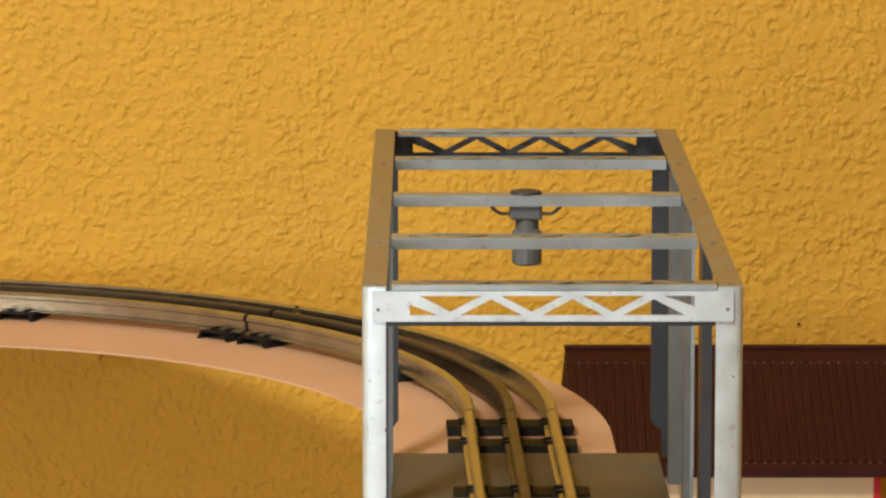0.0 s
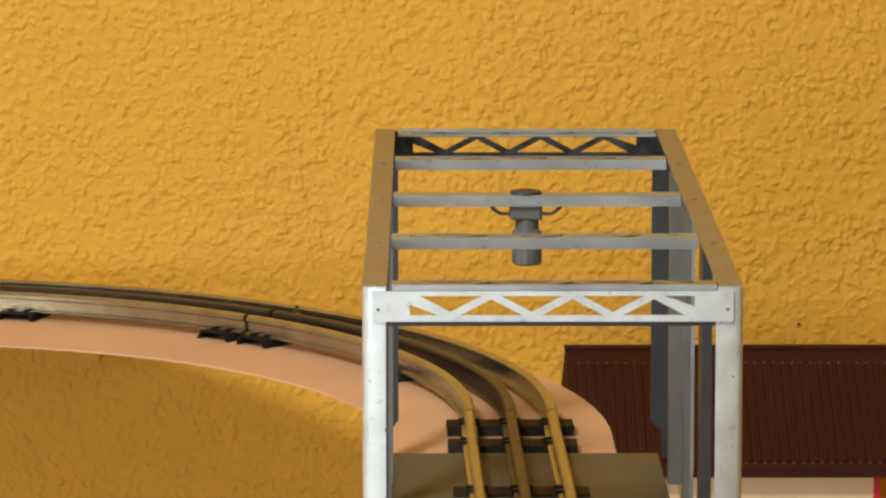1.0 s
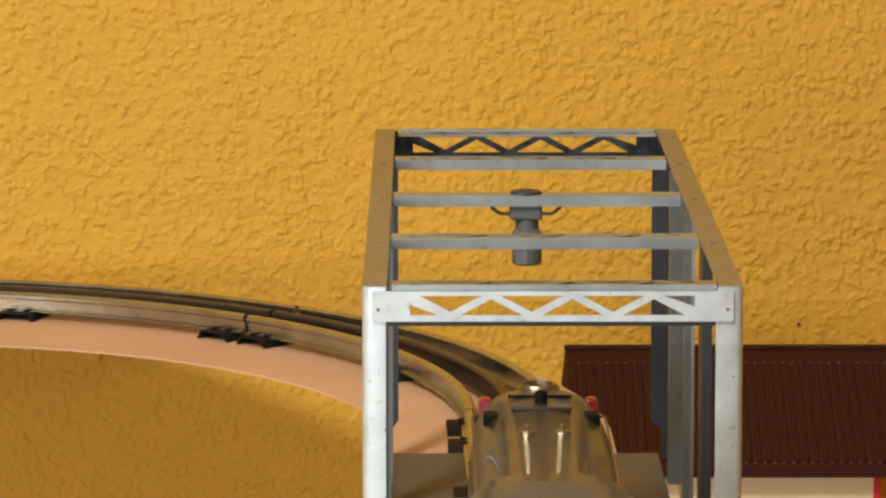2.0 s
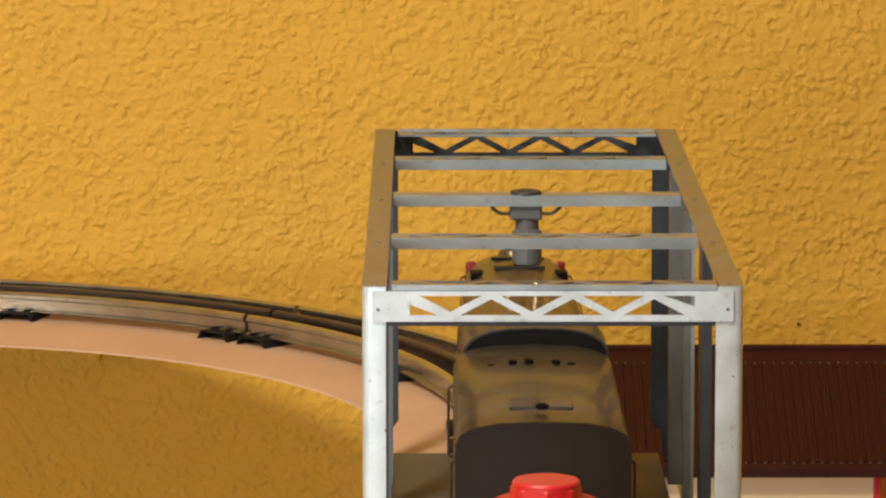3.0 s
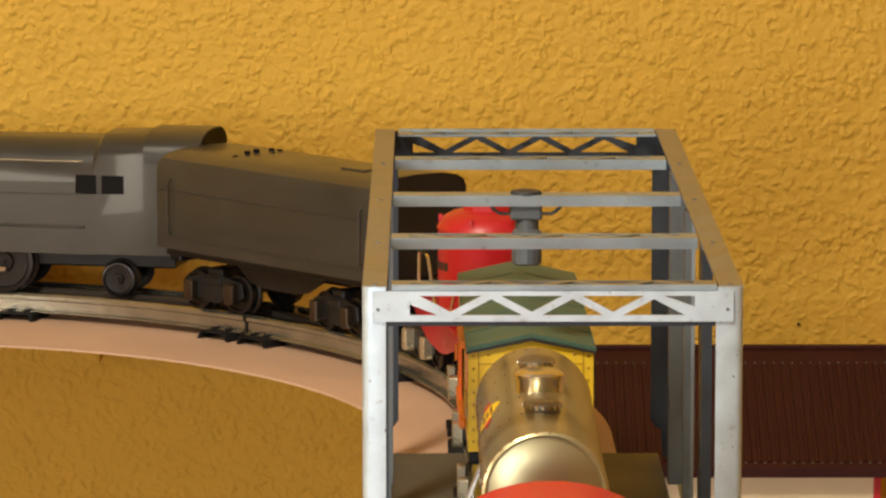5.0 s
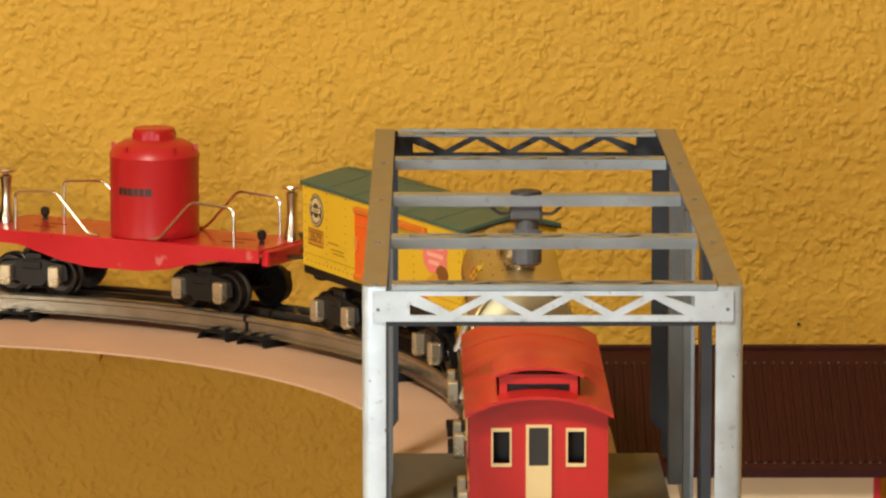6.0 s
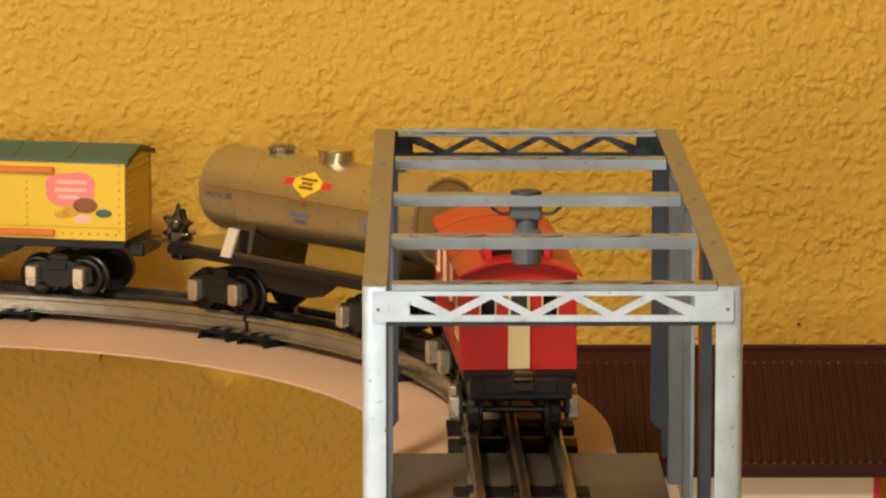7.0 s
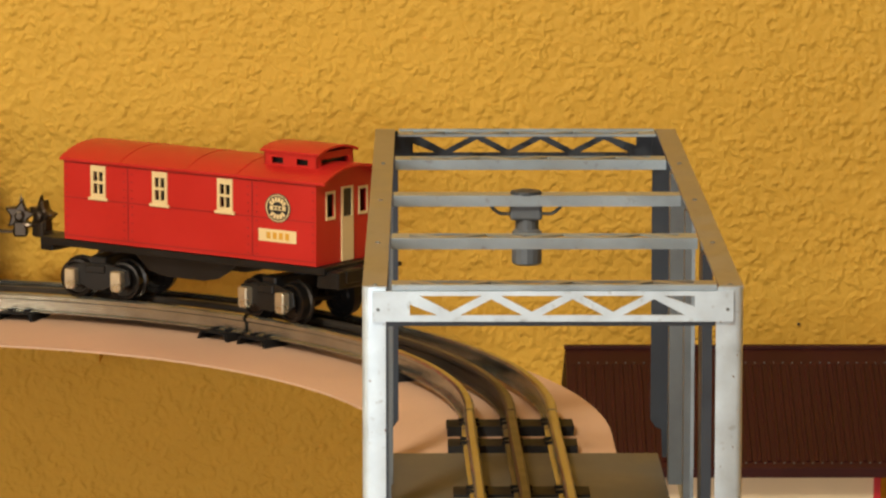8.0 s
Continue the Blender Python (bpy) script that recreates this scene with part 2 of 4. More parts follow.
def track_section(s0, s1, ties):
    global tie_first
    bent = s1 > 0.001 and s0 < ARC - 0.001
    tr = thing("track_section", "%s tinplate toy railway track section with black steel ties" % ("curved" if bent else "straight"), "railway track", "track sections")
    g = 0.0013
    for lat, mat in ((-GAUGE, STEEL), (0.0, RAILDARK), (GAUGE, STEEL)):
        part("rail", sweep_rail(s0 + g, s1 - g, lat, RAIL), mat, tr, smooth=True)
    for s in ties:
        p, h = on_track(s)
        m = pose(p.x, p.y, 0, 0, 0, h)
        if tie_first is None:
            tie_first = part("tie", tie_mesh(), TIE, tr)
            tie_first.matrix_basis = m
        else:
            share("tie", tie_first, m, tr)
    return tr


JOINT, MIDDLE = -0.008, 0.2720          # the joints at the start and in the middle of the bend
track_section(JOINT, MIDDLE, [JOINT + 0.015, 0.145, MIDDLE - 0.012])
track_section(MIDDLE, 2 * MIDDLE - JOINT, [MIDDLE + 0.015, 0.409, 2 * MIDDLE - JOINT - 0.012])
for k in range(10):
    a = JOINT - (k + 1) * 0.226
    track_section(a, a + 0.226, [a + 0.018, a + 0.102, a + 0.199])
for k in range(5):
    a = 2 * MIDDLE - JOINT + k * 0.226
    track_section(a, a + 0.226, [a + 0.018, a + 0.113, a + 0.208])

# ---------------------------------------------------------------- the truss bridge
BX0, BX1, BY0, BY1, BZ = -0.0198, 0.1000, 1.400, 1.796, 0.1243
PANELS = [1.400, 1.492, 1.593, 1.691, 1.796]


def lattice_holes(x0, x1, z0, z1, n, t):
    """Triangular cut-outs of a zigzag web: n half bays from the upper left corner, bars t wide."""
    w = (x1 - x0) / n
    g = t * 0.62
    e = t * 0.35
    holes = [[(x0, z0), (x0 + w - 2.1 * g, z0), (x0, z1 - 2.6 * e)]]
    for k in range(n):
        c, a, b = x0 + (k + 1) * w, x0 + k * w, x0 + (k + 2) * w
        if k == n - 1:
            holes.append([(a + 1.6 * g, z1), (x1, z1), (x1, z0 + 2.6 * e)])
        elif k % 2 == 0:
            holes.append([(a + 1.6 * g, z1), (c, z0 + e), (b - 1.6 * g, z1)])
        else:
            holes.append([(a + 1.6 * g, z0), (b - 1.6 * g, z0), (c, z1 - e)])
    return holes


def make_bridge():
    br = thing("truss_bridge", "worn silver-painted tinplate toy railway truss bridge", "bridge", m=pose(0, 0, 0))
    t = 0.0009
    for y, sgn in ((BY0, 1), (BY1, -1)):
        zt = BZ if sgn > 0 else BZ - 0.0006
        # lattice lintel of the portal, with a folded lip on its lower and upper edges
        x0, x1, z0, z1 = BX0 + 0.0032, BX1 - 0.0032, zt - 0.0118, zt - 0.0022
        b = prism([(x0, z0), (x1, z0), (x1, z1), (x0, z1)], y - t * sgn, y, holes=lattice_holes(x0 + 0.0118, x1 - 0.0122, z0 + 0.0020, z1 - 0.0014, 7, 0.0030))
        part("lintel", b, SILVER if sgn > 0 else DARKTIN, br, "" if sgn > 0 else "dark inner face of the lintel")
        # Shade under the lintel is painted as this fold's dark colour.
        part("lintel_fold", box(x0 + 0.0045, x1 - 0.0055, *sorted((y + sgn * 0.0003, y + sgn * 0.006)), z0 - 0.0016, z0 + 0.0002), DARKTIN, br, "folded lower lip with its shade put into the colour")
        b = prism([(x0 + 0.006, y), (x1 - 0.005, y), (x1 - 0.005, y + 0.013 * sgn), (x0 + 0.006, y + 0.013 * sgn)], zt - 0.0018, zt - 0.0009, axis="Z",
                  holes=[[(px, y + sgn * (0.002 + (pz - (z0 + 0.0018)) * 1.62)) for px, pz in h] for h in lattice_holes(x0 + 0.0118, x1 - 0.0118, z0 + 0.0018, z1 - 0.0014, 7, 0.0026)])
        part("top_plate", b, TOPSILVER if sgn > 0 else DARKSILVER, br)
        part("top_lip", box(x0 + 0.006, x1 - 0.005, *sorted((y - 0.0004 * sgn, y + t * sgn)), zt - 0.0022, zt - 0.0002, 0.0003), DARKSILVER, br, "darker silver folded upper lip")
        for sx, xo in ((1, BX0), (-1, BX1)):
            # folded portal leg: face, rounded outer corner, outer return
            q = 0.0022
            arc = [(xo + sx * (q - q * math.sin(a)), y + sgn * (q - q * math.cos(a))) for a in (0, 0.4, 0.8, 1.2, math.pi / 2)]
            arc_in = [(xo + sx * (q - (q - t) * math.sin(a)), y + sgn * (q - (q - t) * math.cos(a))) for a in (math.pi / 2, 1.2, 0.8, 0.4, 0)]
            wl = 0.0074 if sx > 0 else 0.0086
            b = prism([(xo + sx * wl, y)] + arc + [(xo, y + sgn * 0.011), (xo + sx * t, y + sgn * 0.011)] + arc_in + [(xo + sx * wl, y + sgn * t)], ZB + 0.002, zt - 0.0010, axis="Z")
            if sgn < 0:
                b.free()
                w = 0.0090
                b = prism([(xo, ZB + 0.002), (xo + sx * 0.0042, ZB + 0.002), (xo + sx * 0.0046, 0.001), (xo + sx * 0.0070, 0.0022), (xo + sx * w, 0.005), (xo + sx * w, zt - 0.001), (xo, zt - 0.001)], y - t, y)
                box(*sorted((xo, xo + sx * t)), y - 0.011, y - t, ZB + 0.002, zt - 0.0012, bm=b)
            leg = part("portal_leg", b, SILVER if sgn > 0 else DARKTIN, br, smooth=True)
            if sgn > 0:
                rnd = random.Random(7 + sx)
                for _ in range(9):
                    cz, cx = rnd.uniform(0.030, zt - 0.004), xo + sx * rnd.choice((0.0019, 0.0024, 0.0030, 0.0068, 0.0072))
                    rr = rnd.uniform(0.0001, 0.00028)
                    pts = [(cx + rr * rnd.uniform(0.5, 1.2) * math.cos(k * math.pi / 4), cz + rr * rnd.uniform(0.6, 2.4) * math.sin(k * math.pi / 4)) for k in range(8)]
                    part("rust_chip", prism(pts, y - 0.00006, y + 0.0001), SCUFF, leg)
            part("rivet", turned([(0.0010, 0), (0.0008, 0.0003), (0.0004, 0.0004)], (0, 0, 0), seg=10), GREYTIN, leg).matrix_basis = pose(xo + sx * 0.004, y + sgn * 0.004, zt - 0.0009)
            part("gusset_rivet", turned([(0.0007, 0), (0.0005, 0.0003), (0.0002, 0.0004)], (0, 0, 0), "Y", seg=10), GREYTIN, leg).matrix_basis = pose(xo + sx * 0.0050, y - sgn * 0.0007, zt - 0.008, 0, 0, 0 if sgn < 0 else 180)
    # the sides
    for sx, xo in ((1, BX0), (-1, BX1)):
        b = box(*sorted((xo, xo + sx * 0.0078)), BY0 + 0.001, BY1 - 0.001, BZ - 0.0017, BZ - 0.0008)
        box(*sorted((xo, xo + sx * t)), BY0 + 0.011, BY1 - 0.011, BZ - 0.0125, BZ - 0.0012, bm=b)
        # The chord's darkness is a painted reflection on the same silver paint.
        part("top_chord", b, TOPSILVER, br, "top chord with the wall's dark reflection put into its silver")
        b = box(*sorted((xo, xo + sx * t)), BY0 + 0.002, BY1 - 0.002, ZB + 0.001, 0.004)
        part("bottom_chord", b, SILVER, br)
        for y in PANELS[1:-1]:
            b = box(*sorted((xo + sx * 0.0010, xo + sx * 0.0019)), y - 0.0055, y + 0.0055, 0.001, BZ - 0.002, 0.0003)
            gap = 0.0019 if y > 1.65 else 0.0042
            box(*sorted((xo + sx * gap, xo + sx * 0.0076)), y - 0.0055, y - 0.0047, 0.001, BZ - 0.004, bm=b)
            box(*sorted((xo + sx * 0.0068, xo + sx * 0.0076)), y - 0.0047, y + 0.0030, 0.001, BZ - 0.004, bm=b)
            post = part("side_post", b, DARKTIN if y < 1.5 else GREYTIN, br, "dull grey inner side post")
            if 1.55 < y < 1.65:
                part("bright_fold", box(*sorted((xo + sx * 0.0040, xo + sx * 0.0052)), y - 0.0060, y - 0.0055, 0.001, BZ - 0.006), DARKSILVER, post, "bare silver fold of the post")
            part("rivet", turned([(0.0010, 0), (0.0008, 0.0003), (0.0004, 0.0004)], seg=10), GREYTIN, post).matrix_basis = pose(xo + sx * 0.004, y, BZ - 0.0008)
    # cross girders: a lattice top with a folded front lip
    for k, y in enumerate(PANELS[1:-1]):
        x0, x1 = BX0 + 0.0085, BX1 - 0.0085
        y, zt = y + 0.008, BZ - 0.0012
        b = box(x0, x1, y, y + t, zt - 0.0031, zt)
        if k != 1:
            b2 = prism([(x0, y), (x1, y), (x1, y + 0.011), (x0, y + 0.011)], zt, zt + 0.0007, axis="Z",
                       holes=[[(px, y + 0.002 + (pz - 0.0018) * 1.42) for px, pz in h] for h in lattice_holes(x0 + 0.006, x1 - 0.006, 0.0018, 0.0076, 7, 0.0026)])
            b = join(b, b2)
        else:
            box(x0, x1, y, y + 0.010, zt, zt + 0.0008, bm=b)
        part("cross_girder", b, DARKSILVER, br)
    part("deck_plate", box(X0 - 0.0500, X0 + 0.0590, BY0 + 0.004, 1.7996, ZB + 0.0006, ZB + 0.0030, 0.0004), DECK, br, "flat grey-brown metal deck under the rails")
    # lamp bracket under the middle girder
    lx, ly, lz = 0.0362, 1.6015, BZ - 0.0012
    lampb = part("lamp_socket", box(lx - 0.0058, lx + 0.0058, ly + 0.0012, ly + 0.011, lz - 0.0085, lz - 0.001, 0.0010, seg=2), BLUESTEEL, br, "blue-grey metal lamp socket with wire ears")
    part("clip", turned([(0.0052, 0), (0.0058, 0.0006), (0.0055, 0.0016), (0.0025, 0.0022)], (lx, ly + 0.005, lz + 0.0002), seg=18), DARKTIN, lampb)
    part("bulb_housing", turned([(0.0045, -0.0250), (0.0054, -0.0243), (0.0054, -0.0130), (0.0042, -0.0120), (0.0042, -0.0080)], (lx + 0.0004, ly + 0.006, lz), seg=16), BLUESTEEL, lampb)
    for sx in (-1, 1):
        part("wire_ear", wire(rounded([(lx + sx * 0.005, ly + 0.003, lz - 0.0062), (lx + sx * 0.0095, ly + 0.003, lz - 0.0062), (lx + sx * 0.0128, ly + 0.003, lz - 0.0035), (lx + sx * 0.0118, ly + 0.003, lz - 0.001)], 0.0012), 0.0006), BLUESTEEL, lampb)
    return br


make_bridge()

# ---------------------------------------------------------------- the little station
def make_station():
    st = thing("station_house", "toy station house with a maroon tin roof and cream walls", "toy building")
    xl, xr = 0.0668, 0.2200
    yr, zr, ye, ze = 2.125, -0.0229, 2.040, -0.0645
    d = Vector((0, ye - yr, ze - zr))
    nrm = Vector((0, d.z, -d.y)).normalized() * -1
    if nrm.z < 0:
        nrm = -nrm
    # roof: two slopes with a cap and pressed ribs
    b = prism([(yr - 0.0, zr), (ye, ze), (ye, ze - 0.0035), (yr, zr - 0.0035), (yr + 0.085, ze - 0.0035), (yr + 0.085, ze)], xl, xr, axis="X")
    roof = part("roof", b, ROOFMAROON, st)
    n = 34
    rib = None
    for k in range(n):
        x = xl + 0.004 + (xr - xl - 0.008) * k / (n - 1)
        if rib is None:
            b = bmesh.new()
            p0, p1 = Vector((0, yr, zr)) + d * 0.16, Vector((0, yr, zr)) + d * 0.955
            sec = []
            for p in (p0, p1):
                sec.append([p + Vector((-0.0012, 0, 0)) + nrm * -0.0002, p + Vector((-0.0005, 0, 0)) + nrm * 0.0007, p + Vector((0.0005, 0, 0)) + nrm * 0.0007, p + Vector((0.0012, 0, 0)) + nrm * -0.0002])
            rib = part("roof_rib", lofted(sec), ROOFMAROON, roof)
            rib.matrix_basis = pose(x, 0, 0)
        else:
            share("roof_rib", rib, pose(x, 0, 0), roof)
    rivet = None
    for frac in (0.14, 0.965):
        p = Vector((0, yr, zr)) + d * frac + nrm * 0.0001
        for k in range(n):
            x = xl + 0.0062 + (xr - xl - 0.008) * k / (n - 1)
            if x > xr - 0.001:
                continue
            m = pose(x, p.y, p.z, 27, 0, 0)
            if rivet is None:
                rivet = part("rivet", turned([(0.0005, 0), (0.0004, 0.0003), (0.0002, 0.0004)], seg=8), GREYTIN, roof)
                rivet.matrix_basis = m
            else:
                share("rivet", rivet, m, roof)
    b = box(xl, xr, ye - 0.0006, ye + 0.0004, ze - 0.0046, ze - 0.0003, 0.0002)
    part("gutter", b, ROOFMAROON, roof)
    part("ridge_cap", box(xl - 0.0006, xr + 0.0006, yr - 0.0022, yr + 0.0022, zr - 0.001, zr + 0.0008, 0.0004), ROOFMAROON, roof)
    zbase = -0.19
    walls = part("wall", box(0.1085, 0.2092, ye + 0.012, yr + 0.074, zbase, ze - 0.003), CREAM, st, "plain cream enamel wall")
    for x in (0.109, 0.2092):
        part("corner_post", box(x - 0.0016, x + 0.0016, ye + 0.0098, ye + 0.0135, zbase, ze - 0.0036, 0.0003), REDTRIM, st, "bright red corner strip")
    part("base", box(xl - 0.004, xr + 0.004, ye - 0.012, WALL_Y - 0.006, zbase - 0.006, zbase, 0.0008), CREAM, st)
    led = part("lower_ledge", box(-0.02, 0.9, 1.97, WALL_Y, zbase - 0.024, zbase - 0.006), BOARD)
    tagged(led, "lower pink wooden ledge along the wall", "shelf", kind="structure")
    return st


make_station()

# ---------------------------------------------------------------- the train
# Frame enamel; also blackens the added panels that stand for interior shade.
BLACK = material("black_frame_enamel_and_shade", (0.008, 0.0075, 0.0075), 0.38, vary=0.3, grain=500, stain=60, spec=0.35)
GLOSSBLACK = material("glossy_black_enamel", (0.010, 0.009, 0.009), 0.14, vary=0.3, grain=500, stain=60, spec=0.7, coat=0.6)
WHEEL = material("blackened_wheel_steel", (0.025, 0.022, 0.02), 0.32, metal=0.7, vary=0.3)
NICKEL = material("nickel_plate", (0.70, 0.64, 0.54), 0.22, metal=1.0, vary=0.12, grain=600, stain=90)
COUPLER = material("dulled_coupler_steel", (0.075, 0.058, 0.042), 0.34, metal=0.9, vary=0.3, wear=(0.08, 0.05, 0.03), wear_amount=0.6)
DULLNICKEL = material("tarnished_nickel", (0.26, 0.22, 0.16), 0.36, metal=0.9, vary=0.2)
DARKRIM = material("dark_gunmetal_rim", (0.016, 0.012, 0.010), 0.5, vary=0.2, grain=900, spec=0.25)
JOURNAL = material("dulled_nickel_journal", (0.58, 0.52, 0.38), 0.28, metal=0.8, vary=0.15, grain=700, stain=120)
YELLOW = material("yellow_lithographed_tin", (0.72, 0.475, 0.022), 0.42, vary=0.05, grain=300, stain=25, coat=0.25)
YELLOWDARK = material("ochre_printed_line", (0.40, 0.22, 0.015), 0.5, vary=0.15)
ORANGE = material("orange_enamel_door", (0.80, 0.13, 0.012), 0.42, vary=0.08, coat=0.2)
ORANGERAIL = material("dull_orange_rail", (0.62, 0.16, 0.015), 0.45, vary=0.12, coat=0.15)
GREEN = material("green_tin_roof", (0.055, 0.115, 0.082), 0.5, vary=0.18, grain=250, stain=30, bump=0.05, spec=0.35, wear=(0.13, 0.115, 0.05), wear_amount=0.55)
BROWNPRINT = material("brown_print", (0.20, 0.07, 0.015), 0.5, vary=0.15)
BLACKPRINT = material("black_print", (0.02, 0.018, 0.015), 0.5, vary=0.2)
PINKPRINT = material("pink_print", (0.78, 0.20, 0.17), 0.5, vary=0.08)
PALEPRINT = material("pale_pink_print", (0.82, 0.42, 0.34), 0.5, vary=0.08)
GOLDPRINT = material("golden_print", (0.55, 0.28, 0.02), 0.5, vary=0.2)
SEALGREEN = material("dark_green_print", (0.05, 0.09, 0.06), 0.5, vary=0.2)
RED = material("red_enamel_tin", (0.46, 0.018, 0.014), 0.38, vary=0.08, grain=300, stain=30, coat=0.1, spec=0.35)
DARKRED = material("dark_red_print", (0.23, 0.006, 0.008), 0.5, vary=0.15)
REDFLAT = material("worn_red_flatcar_paint", (0.50, 0.010, 0.020), 0.33, vary=0.10, wear=(0.7, 0.55, 0.5), wear_amount=0.25, coat=0.3)
REDPLASTIC = material("red_moulded_plastic", (0.44, 0.012, 0.016), 0.36, vary=0.05, coat=0.1)
CREAMPRINT = material("cream_print", (0.70, 0.55, 0.28), 0.5, vary=0.06)
TANK = material("brassy_silver_tank_paint", (0.49, 0.43, 0.245), 0.31, metal=0.85, vary=0.08, grain=300, stain=25, coat=0.08)
ALUMINIUM = material("bright_aluminium_strap", (0.82, 0.80, 0.76), 0.35, metal=0.5, vary=0.06)
BLUEPRINT = material("blue_grey_print", (0.12, 0.16, 0.22), 0.5, vary=0.15)
SIGNYELLOW = material("sign_yellow_print", (0.80, 0.52, 0.02), 0.5, vary=0.06)
SIGNRED = material("sign_red_print", (0.55, 0.02, 0.03), 0.5, vary=0.1)
GUNMETAL = material("gunmetal_enamel", (0.042, 0.041, 0.036), 0.34, metal=0.25, vary=0.18, grain=300, stain=30, coat=0.22, spec=0.5)
# Black of small fittings, and of the plates that paint the cab's inner shade.
GUNBLACK = material("black_fittings_and_shade", (0.006, 0.0055, 0.0055), 0.6, vary=0.2, spec=0.1)
DULLPRINT = material("dull_silver_print", (0.06, 0.058, 0.053), 0.5, vary=0.15)
REDLENS = material("red_marker_lens", (0.22, 0.008, 0.02), 0.25, vary=0.1, coat=0.5)

SIDE = Matrix(((-1, 0, 0, 0), (0, 0, 1, 0), (0, 1, 0, 0), (0, 0, 0, 1)))     # words on the left side of a car
ZF = 0.028                                                                  # floor of the car bodies
MOVERS = []                                                                 # (thing, centre at 6.5 s, half the pivot distance, trucks)
SPINNERS = []                                                               # (wheelset, its place, radius)


def disc(r, thick, at, seg=20, sx=1.0, sz=1.0):
    """A flat print on a left side: an ellipse facing +y."""
    b = turned([(r, 0), (r, thick)], (0, 0, 0), "Y", seg)
    for v in b.verts:
        v.co = Vector((v.co.x * sx, v.co.y, v.co.z * sz)) + Vector(at)
    return b


def wheelset(parent, x, r, mat=WHEEL):
    b = None
    for sy in (-1, 1):
        prof = [(0.0015, 0.0125), (r * 0.55, 0.0128), (r * 0.62, 0.0136), (r * 0.85, 0.0136), (r * 0.88, 0.0126), (r + 0.0012, 0.0126), (r + 0.0012, 0.0140), (r, 0.0146), (r * 0.985, 0.0188), (r * 0.86, 0.0190), (r * 0.80, 0.0180), (r * 0.35, 0.0178), (r * 0.3, 0.0192), (0.001, 0.0192)]
        b = turned([(q, sy * h) for q, h in prof], (0, 0, 0), "Y", 20, b)
    turned([(0.0014, -0.0215), (0.0014, 0.0215)], (0, 0, 0), "Y", 8, b)
    for k in range(4):
        a = k * math.pi / 2
        for sy in (-1, 1):
            turned([(r * 0.09, sy * 0.0176), (r * 0.09, sy * 0.0184)], (r * 0.55 * math.cos(a), 0, r * 0.55 * math.sin(a)), "Y", 8, b)
    ob = part("wheelset", b, mat, parent, smooth=True)
    ob.matrix_basis = pose(x, 0, r)
    SPINNERS.append((ob, (x, 0, r), r))
    return ob


def truck(car, x, boxes=JOURNAL, half=0.0126, r=0.0092):
    """A two-axle truck: pressed side frames and bolster, wheelsets, journal boxes."""
    b = None
    for sy in (-1, 1):
        y0, y1 = sorted((sy * 0.0206, sy * 0.0222))
        b = prism([(-0.0188, 0.0085), (-0.0178, 0.0150), (-0.0060, 0.0175), (0.0060, 0.0175), (0.0178, 0.0150), (0.0188, 0.0085), (0.0135, 0.0045),
                   (0.0075, 0.0068), (0.0045, 0.0045), (-0.0045, 0.0045), (-0.0075, 0.0068), (-0.0120, 0.0045)], y0, y1, bm=b, bevel=0.0003)
        box(-0.0052, 0.0052, *sorted((sy * 0.0218, sy * 0.0232)), 0.0128, 0.0166, 0.0005, b)
    box(-0.0045, 0.0045, -0.0206, 0.0206, 0.0130, 0.0205, 0.0006, b)
    turned([(0.006, 0.0200), (0.006, 0.0262)], (0, 0, 0), "Z", 12, b)
    tk = part("truck", b, BLACK, car, "black pressed-steel four-wheel truck")
    tk.matrix_basis = pose(x, 0, 0)
    for sx in (-1, 1):
        wheelset(tk, sx * half, r)
        for sy in (-1, 1):
            bb = prism([(-0.0028, 0.0060), (-0.0018, 0.0048), (0.0018, 0.0048), (0.0028, 0.0060), (0.0029, 0.0138), (0.0025, 0.0146), (-0.0025, 0.0146), (-0.0029, 0.0138)],
                       *sorted((sy * 0.0216, sy * 0.0262)), bevel=0.0005)
            part("journal_box", bb, boxes, tk, "nickel journal box").matrix_basis = pose(sx * half, 0, 0)
    return tk


